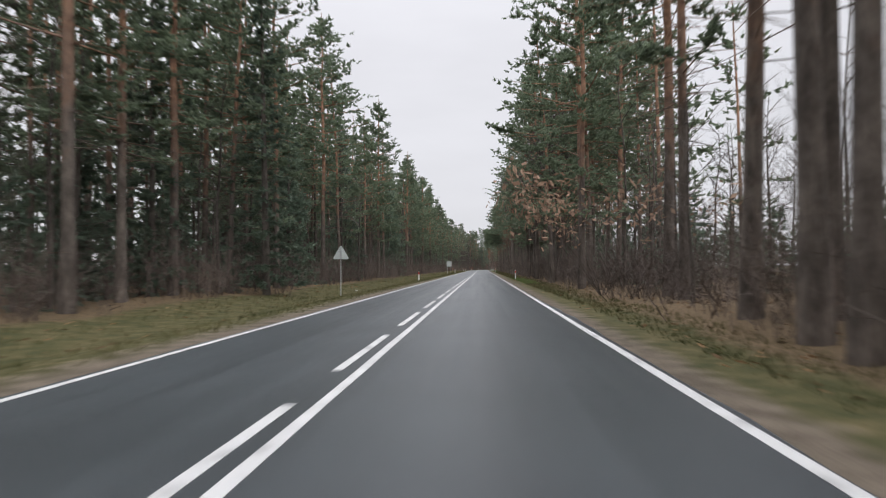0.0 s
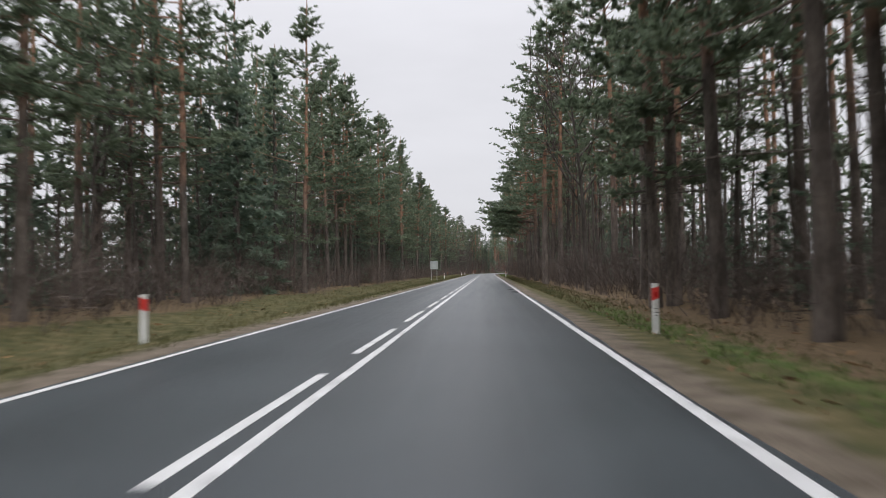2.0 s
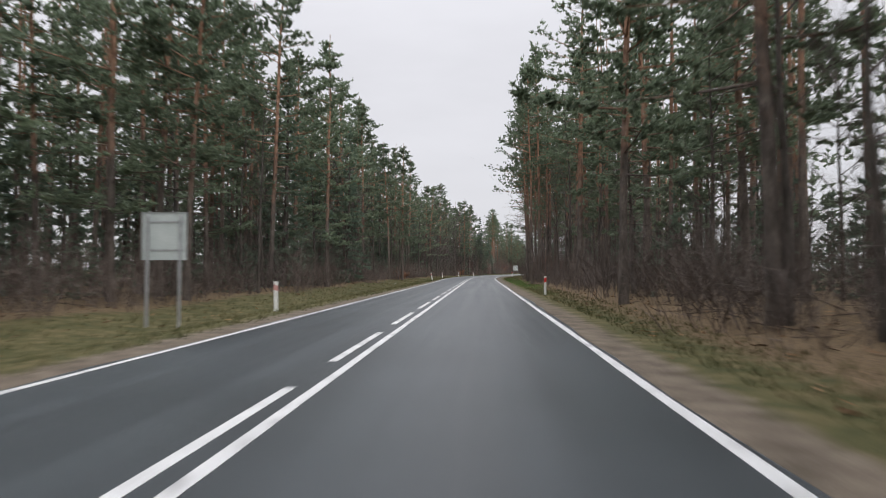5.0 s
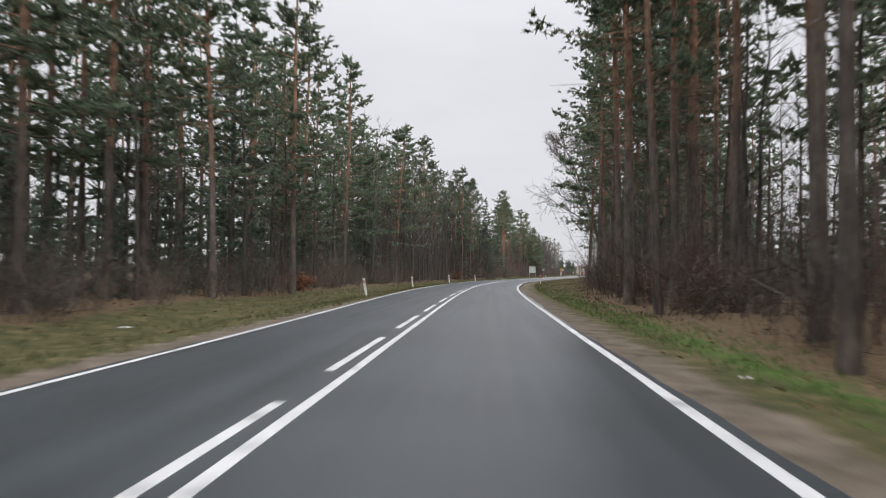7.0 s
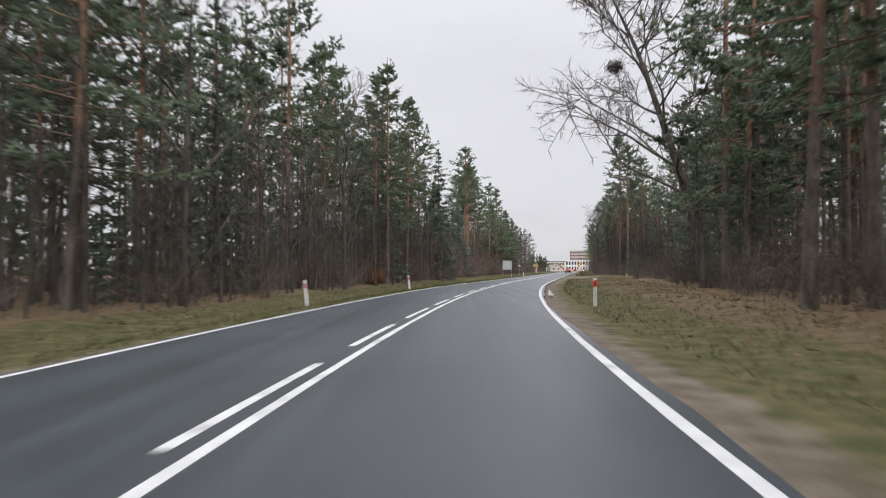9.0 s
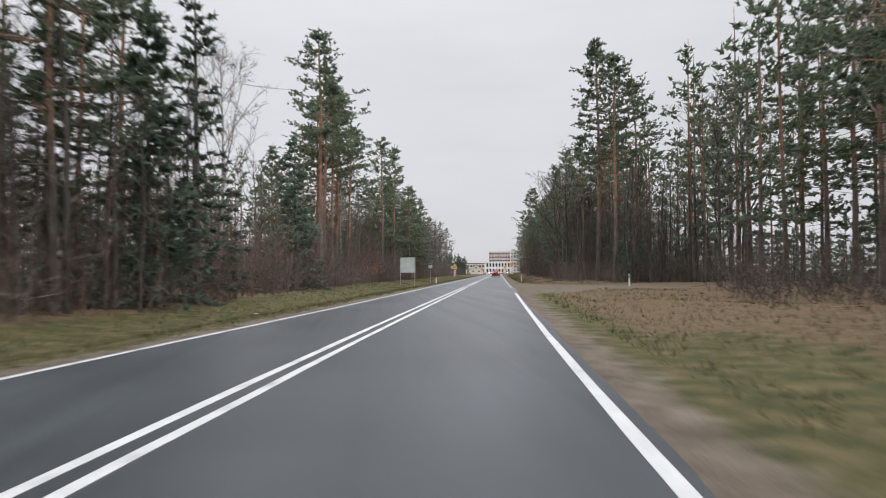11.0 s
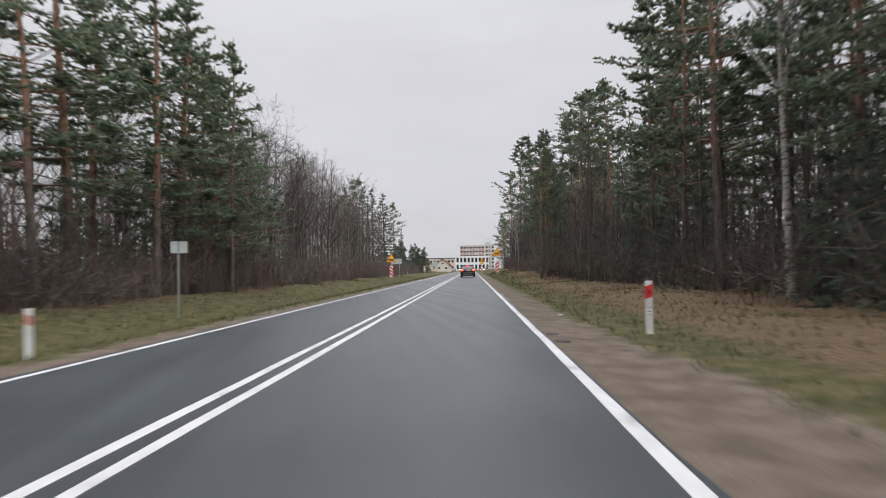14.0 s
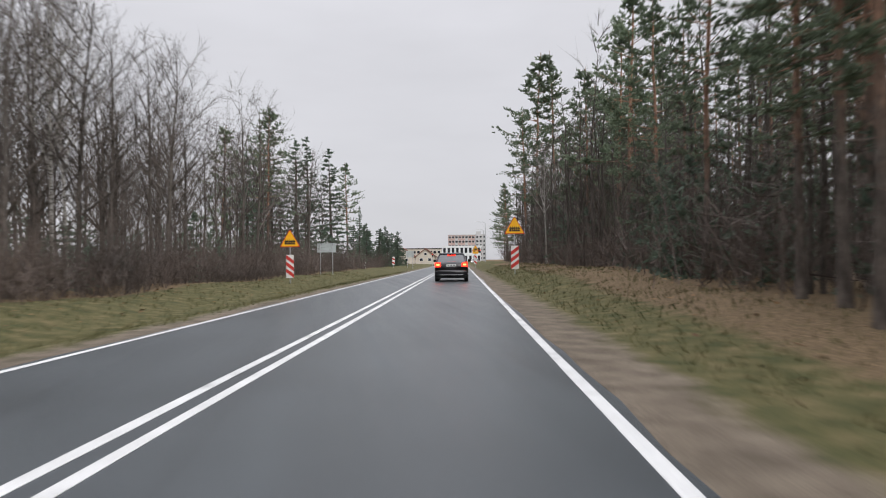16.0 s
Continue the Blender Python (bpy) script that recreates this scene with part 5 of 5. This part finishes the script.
def warning_back(s, d, centre, size=0.9):
    top = thing("warning_sign", "triangular road sign seen from its grey back on a thin pole", "road sign", stand(s, d))
    part("pole", post_tube(0, -0.3, centre + 0.35), GALV, top)
    part("plate", Geo().prism(rounded_triangle(size, centre - 0.28), 0.035, 0.05), SIGN_BACK, top)
    for z in (centre - 0.12, centre + 0.12):
        part("clamp", Geo().box((-0.16, 0.022, z - 0.02), (0.16, 0.036, z + 0.02)), GALV, top)


warning_back(55, -6.0, 2.25)


def board_back(s, d, width, z0, z1, gap, label, turn=0.0, rails=(0.2, 0.8)):
    """A rectangular sign seen from behind: plate with a folded rim, two poles and cross rails."""
    top = thing("sign_board", label, "road sign", stand(s, d, turn), "boards seen from behind")
    for x in (-gap / 2, gap / 2):
        part("pole", post_tube(x, -0.3, z1 - 0.05, 0.038), GALV, top)
    part("plate", Geo().box((-width / 2, 0.045, z0), (width / 2, 0.055, z1)), SIGN_BACK, top)
    for lo, hi in (((-width / 2, 0.02, z0 - 0.012), (width / 2, 0.06, z0)), ((-width / 2, 0.02, z1), (width / 2, 0.06, z1 + 0.012)),
                   ((-width / 2 - 0.012, 0.02, z0 - 0.012), (-width / 2, 0.06, z1 + 0.012)), ((width / 2, 0.02, z0 - 0.012), (width / 2 + 0.012, 0.06, z1 + 0.012))):
        part("rim", Geo().box(lo, hi), GALV, top)
    for f in rails:
        z = z0 + (z1 - z0) * f
        part("rail", Geo().box((-width / 2 + 0.05, 0.03, z - 0.02), (width / 2 - 0.05, 0.045, z + 0.02)), GALV, top)
    return top


board_back(178, -6.3, 1.15, 1.75, 2.95, 0.85, "grey back of a square sign board on two poles")
board_back(394.4, -7.6, 1.72, 1.42, 3.12, 1.6, "pale grey-green back of a large square board on two tall poles", rails=(0.03, 0.97))
board_back(509, -10.3, 1.75, 2.05, 2.9, 1.15, "grey back of a wide sign board on two poles")
board_back(576, -7.6, 1.5, 2.1, 3.4, 1.0, "grey back of a tall sign board on two poles")


def small_back(s, d):
    top = thing("small_sign", "small grey square sign seen from behind on a pole", "road sign", stand(s, d))
    part("pole", post_tube(0, -0.3, 2.58), GALV, top)
    part("plate", Geo().box((-0.3, 0.035, 2.23), (0.3, 0.045, 2.63)), SIGN_BACK, top)
    part("rim", Geo().box((-0.31, 0.02, 2.63), (0.31, 0.05, 2.642)), GALV, top)


small_back(421.7, -7.9)


def crossing_warning(s, d, foot, stripes, plate_low=0.55, size=1.35, extra=False, way=1):
    """A yellow level-crossing warning triangle over a red and white countdown board."""
    top = thing("crossing_sign", "yellow level crossing warning triangle above a red and white striped board", "road sign", stand(s, d), "crossing signs")
    part("pole", post_tube(0, -0.3, foot + 0.8, 0.035), GALV, top)
    tri = part("triangle", Geo().prism(rounded_triangle(size, foot), -0.055, -0.045), RED, top, "red-rimmed yellow triangle")
    face = [(x * 0.9, foot + 0.05 + (z - foot) * 0.9) for x, z in rounded_triangle(size, foot)]
    part("face", Geo().prism(face, -0.06, -0.0555), YELLOW, tri, "yellow face")
    k0 = size / 1.35
    for k in range(5):
        x, w = (-0.27 + 0.135 * k) * k0, 0.042 * k0
        part("picket", Geo().prism([(x - w, foot + 0.17 * k0), (x + w, foot + 0.17 * k0), (x + w, foot + 0.44 * k0), (x, foot + 0.5 * k0), (x - w, foot + 0.44 * k0)], -0.064, -0.0605), BLACK, tri)
    for z in (foot + 0.24 * k0, foot + 0.37 * k0):
        part("gate_rail", Geo().box((-0.36 * k0, -0.066, z - 0.03), (0.36 * k0, -0.0645, z + 0.03)), BLACK, tri)
    h, w = 1.5, 0.25
    board = part("countdown_board", Geo().box((-w, -0.055, plate_low), (w, -0.045, plate_low + h)), WHITE, top, "white board with slanting red stripes")
    for k in range(stripes):
        z = plate_low + 0.31 + (h - 0.62) * k / max(1, stripes - 1)
        part("stripe", Geo().prism([(-way * w, z + 0.06), (way * w, z - 0.31), (way * w, z - 0.06), (-way * w, z + 0.31)][::way], -0.06, -0.0555), RED, board)
    if extra:
        part("lower_plate", Geo().box((-0.45, -0.06, foot - 0.45), (0.45, -0.05, foot - 0.08)), YELLOW, top, "yellow plate")


crossing_warning(490, -8.8, 2.35, 3, 0.35)
crossing_warning(490, 5.75, 2.54, 3, 0.29, way=-1)
crossing_warning(552, 4.6, 2.7, 2, 0.6, 1.1, True)
countdown = thing("countdown_post", "red and white striped countdown board on a post", "road sign", stand(560, -9.2))
part("pole", post_tube(0, -0.3, 1.9, 0.035), GALV, countdown)
board = part("countdown_board", Geo().box((-0.21, -0.055, 0.5), (0.21, -0.045, 1.85)), WHITE, countdown)
for k in range(2):
    part("stripe", Geo().prism([(-0.21, 0.75 + 0.65 * k), (0.21, 0.6 + 0.65 * k), (0.21, 0.85 + 0.65 * k), (-0.21, 1.0 + 0.65 * k)], -0.06, -0.0555), RED, board)


# ---------------------------------------------------------------- cars
def ring(w, z0, z1, y, power=3.2, count=20):
    """A rounded section of a car body at y."""
    out = []
    for k in range(count):
        a = 2 * math.pi * k / count
        c, s = math.cos(a), math.sin(a)
        out.append((w * math.copysign(abs(c) ** (2 / power), c), y, (z0 + z1) / 2 + (z1 - z0) / 2 * math.copysign(abs(s) ** (2 / power), s)))
    return out


def wheel_part(top, x, y):
    r, w = 0.32, 0.11
    prof = [(-w, 0.2), (-w, 0.28), (-w * 0.75, r), (w * 0.75, r), (w, 0.28), (w, 0.2)]
    rings = [[(x + px, y + pr * math.cos(a), 0.32 + pr * math.sin(a)) for px, pr in prof] for a in np.linspace(0, 2 * math.pi, 25)[:-1]]
    tyre = part("wheel", Geo().loft(rings + [rings[0]], close=False), RUBBER, top, smooth=True)
    disc = [[(x + off, y + rr * math.cos(a), 0.32 + rr * math.sin(a)) for a in np.linspace(0, 2 * math.pi, 17)[:-1]] for off, rr in ((-0.08, 0.2), (-0.07, 0.2), (0.07, 0.2), (0.08, 0.2))]
    part("rim", Geo().loft(disc), CHROME, tyre, "silver rim")


def car(m, paint, label, tail=True, front=False):
    top = thing("car", label, "car", m)
    lower = [ring(w, z0, z1, y) for y, w, z0, z1 in ((0, 0.7, 0.36, 0.86), (0.06, 0.83, 0.3, 0.96), (0.25, 0.885, 0.24, 1.01), (0.8, 0.9, 0.2, 1.03), (1.6, 0.905, 0.19, 1.02), (2.6, 0.905, 0.19, 1.0),
                                                    (3.4, 0.9, 0.19, 0.98), (4.1, 0.88, 0.22, 0.88), (4.5, 0.8, 0.28, 0.76), (4.66, 0.62, 0.34, 0.66))]
    part("body", Geo().loft(lower), paint, top, smooth=True)

    def slab(z, y0, y1, w):
        return [(-w, y0, z), (-w * 0.92, y0 - 0.05, z), (w * 0.92, y0 - 0.05, z), (w, y0, z), (w, y1, z), (w * 0.92, y1 + 0.06, z), (-w * 0.92, y1 + 0.06, z), (-w, y1, z)]

    levels = ((0.97, 0.35, 3.35, 0.8), (1.15, 0.62, 3.0, 0.745), (1.3, 0.92, 2.62, 0.68), (1.395, 1.14, 2.4, 0.635))
    part("windows", Geo().loft([slab(*v) for v in levels]), GLASS, top, "dark tinted windows")
    part("roof", Geo().loft([slab(1.385, 1.06, 2.46, 0.66), slab(1.43, 1.2, 2.34, 0.62), slab(1.46, 1.42, 2.15, 0.5)]), paint, top, smooth=True)
    for sx in (-1, 1):
        part("pillar", Geo().tube([(sx * 0.79, 0.33, 0.98), (sx * 0.735, 0.62, 1.17), (sx * 0.66, 0.98, 1.34), (sx * 0.63, 1.14, 1.4)], [0.055, 0.045, 0.04, 0.04], 6), paint, top)
        part("pillar", Geo().tube([(sx * 0.785, 3.36, 0.97), (sx * 0.72, 2.9, 1.2), (sx * 0.64, 2.42, 1.4)], [0.04, 0.035, 0.035], 6), paint, top)
        part("mirror", Geo().loft([ring(0.09, 0.98, 1.12, y, 2.5, 10) for y in (2.78, 2.84, 2.93)]), paint, top).location = (sx * 0.98, 0, 0)
        lamp = [(sx * x, z) for x, z in ((0.54, 0.74), (0.85, 0.73), (0.87, 0.93), (0.8, 0.985), (0.56, 0.96))]
        part("tail_light", Geo().prism(lamp if sx < 0 else lamp[::-1], -0.012, 0.1), TAIL if tail else LENS_RED, top, "lit red tail light" if tail else "red tail light")
        if tail:
            part("bulb", Geo().box((sx * 0.7 - 0.08, -0.02, 0.81), (sx * 0.7 + 0.08, -0.013, 0.89)), BULB, top, "bright bulb of the brake light")
        part("headlight", Geo().prism([(sx * 0.5, 0.62), (sx * 0.76, 0.62), (sx * 0.74, 0.74), (sx * 0.5, 0.71)], 4.45, 4.6), HEADLIGHT if front else GLASS, top, "headlight")
        for y in (0.92, 3.62):
            wheel_part(top, sx * 0.79, y)
    plate = part("number_plate", Geo().box((-0.26, -0.03, 0.76), (0.26, -0.015, 0.875)), WHITE, top, "white plate")
    for k in range(3):
        part("bar", Geo().box((-0.19 + 0.145 * k, -0.033, 0.8), (-0.11 + 0.145 * k, -0.0305, 0.835)), BLACK, plate)
    bumper = part("bumper", Geo().loft([ring(w, 0.3, 0.58, y, 4) for y, w in ((-0.05, 0.72), (-0.035, 0.82), (0.05, 0.87), (0.2, 0.88))]), paint, top, smooth=True)
    part("trim", Geo().box((-0.62, -0.062, 0.33), (0.62, -0.045, 0.365)), CHROME, bumper, "bright chrome strip")
    part("badge", Geo().tube([(0, -0.02, 0.93), (0, -0.005, 0.93)], [0.045, 0.045], 12), CHROME, top, "round badge")
    part("brake_light", Geo().box((-0.22, 0.86, 1.3), (0.22, 0.93, 1.345)), TAIL if tail else LENS_RED, top, "high brake light")
    part("underbody", Geo().box((-0.78, 0.2, 0.17), (0.78, 4.3, 0.3)), BLACK, top)
    return top


def on_road(s, d, turn=0.0):
    x, y, h = (float(v) for v in road(s, d))
    return Matrix.Translation((x, y, -0.004 * abs(d))) @ Matrix.Rotation(h + radians(turn), 4, "Z")


DARK_PAINT = car_paint("dark_car_paint", (0.007, 0.006, 0.008))
DARK_PAINT.node_tree.nodes["Principled BSDF"].inputs["Coat Weight"].default_value = 0.15
SILVER = car_paint("silver_car_paint", (0.45, 0.46, 0.47))
RED_PAINT = car_paint("red_car_paint", (0.3, 0.02, 0.02))
car(on_road(483.5, 1.75), DARK_PAINT, "black saloon car with lit red brake lights on the road").scale = (1.04, 1.04, 1.1)
car(on_road(632, 1.9), RED_PAINT, "dark red car waiting in the lane far ahead")
car(on_road(640, -1.4, 180), SILVER, "silver car with headlights on in the oncoming lane", tail=False, front=True)
car(on_road(648, 7.0, 168), SILVER, "silver car with headlights on at the junction", tail=False, front=True)


# ---------------------------------------------------------------- the edge of town
def block(name, label, s, d0, d1, depth, height, wall, storeys, columns, roof=FASCIA, window=(1.5, 1.4), bands=None):
    """A building across the end of the road: walls, roof slab and each window set into its frame."""
    top = thing(name, label, "building", stand((s), (d0 + d1) / 2))
    w = d1 - d0
    part("wall", Geo().box((-w / 2, 0, -1.0), (w / 2, depth, height)), wall, top)
    part("roof", Geo().box((-w / 2 - 0.25, -0.25, height), (w / 2 + 0.25, depth + 0.25, height + 0.45)), roof, top)
    gap = w / columns
    tall = height / storeys
    for i in range(columns):
        if bands and i in bands:
            part("panel", Geo().box((-w / 2 + gap * i + 0.1, -0.12, 0.2), (-w / 2 + gap * (i + 1) - 0.1, -0.02, height - 0.2)), PANEL_GREY, top)
        for j in range(storeys):
            cx, cz = -w / 2 + gap * (i + 0.5), tall * (j + 0.5) + 0.15
            hw, hh = min(window[0] / 2, gap * 0.42), min(window[1] / 2, tall * 0.38)
            f = part("window", Geo().box((cx - hw - 0.08, -0.16, cz - hh - 0.08), (cx + hw + 0.08, -0.125, cz + hh + 0.08)), FASCIA, top)
            part("pane", Geo().box((cx - hw, -0.18, cz - hh), (cx + hw, -0.162, cz + hh)), GLASS, f)
    return top


block("apartment_building", "pink and grey panel apartment block behind the junction", 926, -6.7, 12.6, 12, 19, PANEL_PINK, 6, 8, PANEL_GREY, (1.7, 1.4), (2, 5))
wing = block("apartment_building", "grey wing of the panel apartment block behind the junction", 927, 13.2, 20.4, 12, 18.4, PANEL_GREY, 6, 3, PANEL_GREY)
part("roof_hut", Geo().box((-3.2, 1.0, 18.6), (0.2, 6.0, 21.0)), PANEL_GREY, wing, "small hut on the roof")
block("shop_building", "low white shop with a row of tall windows", 746, -6, 11.5, 14, 7.2, FASCIA, 2, 9, FASCIA, (1.1, 2.3))
block("long_building", "long low pale building with a flat dark roof", 776, -30, -7.5, 12, 6.8, CREAM, 2, 11, STONE_DARK, (1.3, 1.2))


def gable_house(s, d, width, depth, eaves, ridge):
    top = thing("house", "small cream house with a brown gable roof", "house", stand(s, d))
    w = width / 2
    part("wall", Geo().prism([(-w, -1), (w, -1), (w, eaves), (0, ridge - 0.1), (-w, eaves)], 0, depth), CREAM, top)
    for sx in (-1, 1):
        part("roof", Geo().prism([(0, ridge), (sx * (w + 0.5), eaves - 0.35), (sx * (w + 0.5), eaves - 0.15), (0, ridge + 0.22)][::sx], -0.5, depth + 0.5), TILE_RED, top)
    for x in (-1.4, 1.4):
        f = part("window", Geo().box((x - 0.6, -0.05, 0.9), (x + 0.6, -0.004, 1.9)), FASCIA, top)
        part("pane", Geo().box((x - 0.5, -0.07, 1.0), (x + 0.5, -0.052, 1.8)), GLASS, f)
    f = part("window", Geo().box((-0.5, -0.05, 2.8), (0.5, -0.004, 3.7)), FASCIA, top)
    part("pane", Geo().box((-0.4, -0.07, 2.9), (0.4, -0.052, 3.6)), GLASS, f)


gable_house(668, -9.5, 6.6, 9, 2.4, 5.0)
gable_house(690, -19, 8, 9, 2.8, 5.6)


def signal(s, d):
    top = thing("traffic_light", "traffic signal showing red beside the junction", "traffic light", stand(s, d))
    part("pole", post_tube(0, -0.3, 3.4, 0.06), GALV, top)
    head = part("head", Geo().box((-0.15, -0.2, 2.35), (0.15, -0.06, 3.35)), BLACK, top)
    for k, mat in enumerate((BLACK, BLACK, TAIL)):
        z = 2.55 + 0.3 * k
        part("lamp", Geo().tube([(0, -0.23, z), (0, -0.2, z)], [0.11, 0.11], 14).add([(0.11 * math.cos(a), -0.23, z + 0.11 * math.sin(a)) for a in np.linspace(0, 6.283, 13)[:-1]], [(0, i + 1, i) for i in range(1, 11)]), mat, head)


def street_lamp(s, d, height=9.0, way=-1):
    top = thing("street_lamp", "tall grey steel street lamp with a curved arm", "street lamp", stand(s, d), "street lamps")
    part("pole", Geo().tube([(0, 0, -0.3), (0, 0, 2.0), (0, 0, height)], [0.1, 0.085, 0.06], 8), GALV, top)
    part("arm", Geo().tube([(0, 0, height - 0.1), (way * 0.5, 0, height + 0.25), (way * 1.6, 0, height + 0.35)], [0.05, 0.045, 0.04], 6), GALV, top)
    part("lamp_head", Geo().loft([[(way * x, y * w, height + 0.33 + z) for y, z in ((-0.14, 0), (0.14, 0), (0.1, 0.09), (-0.1, 0.09))] for x, w in ((1.5, 0.6), (1.7, 1.0), (2.2, 0.8))]), PANEL_GREY, top, "grey lamp head")


street_lamp(600, 8.0)
street_lamp(640, 9.0)
signal(628, 7.6)
signal(630, -5.5)


# ---------------------------------------------------------------- litter on the verge
def crumb(name, label, mat, s, d, size, seed):
    rng = np.random.RandomState(seed)
    x, y, h = (float(v) for v in road(s, d))
    rings = []
    for z, k in ((-0.02, 0.9), (0.02, 1.0), (0.05, 0.7), (0.065, 0.3)):
        rings.append([(size * k * math.cos(a) * rng.uniform(0.8, 1.2), 0.55 * size * k * math.sin(a) * rng.uniform(0.8, 1.2), z * (0.25 + size)) for a in np.linspace(0, 2 * math.pi, 10)[:-1]])
    ob = new(name, mesh_of(name, Geo().loft(rings), mat))
    ob.matrix_world = Matrix.Translation((x, y, float(ground_height(x, y)))) @ Matrix.Rotation(h + rng.uniform(0, 3), 4, "Z")
    tagged(ob, label, "litter", "litter on the verge")


for k, (s, d, size) in enumerate(((224.5, 5.0, 0.09), (417, 4.6, 0.08), (232, -7.4, 0.16), (62, -6.5, 0.12), (344, -6.0, 0.12))):
    crumb("paper_scrap", "crumpled pale litter lying in the grass", DEBRIS, s, d, size, 200 + k)
for k, (s, d, size) in enumerate(((410.5, 3.78, 0.2), (411.7, 3.76, 0.13), (392.5, 4.5, 0.16), (395, 4.2, 0.12), (389.5, 4.4, 0.14), (386, 5.6, 0.12), (397.5, 4.3, 0.1), (377, 8.5, 0.2), (371, 10.5, 0.18))):
    crumb("asphalt_lump", "flat lump of broken asphalt on the sandy edge", STONE_DARK, s, d, size, 220 + k)
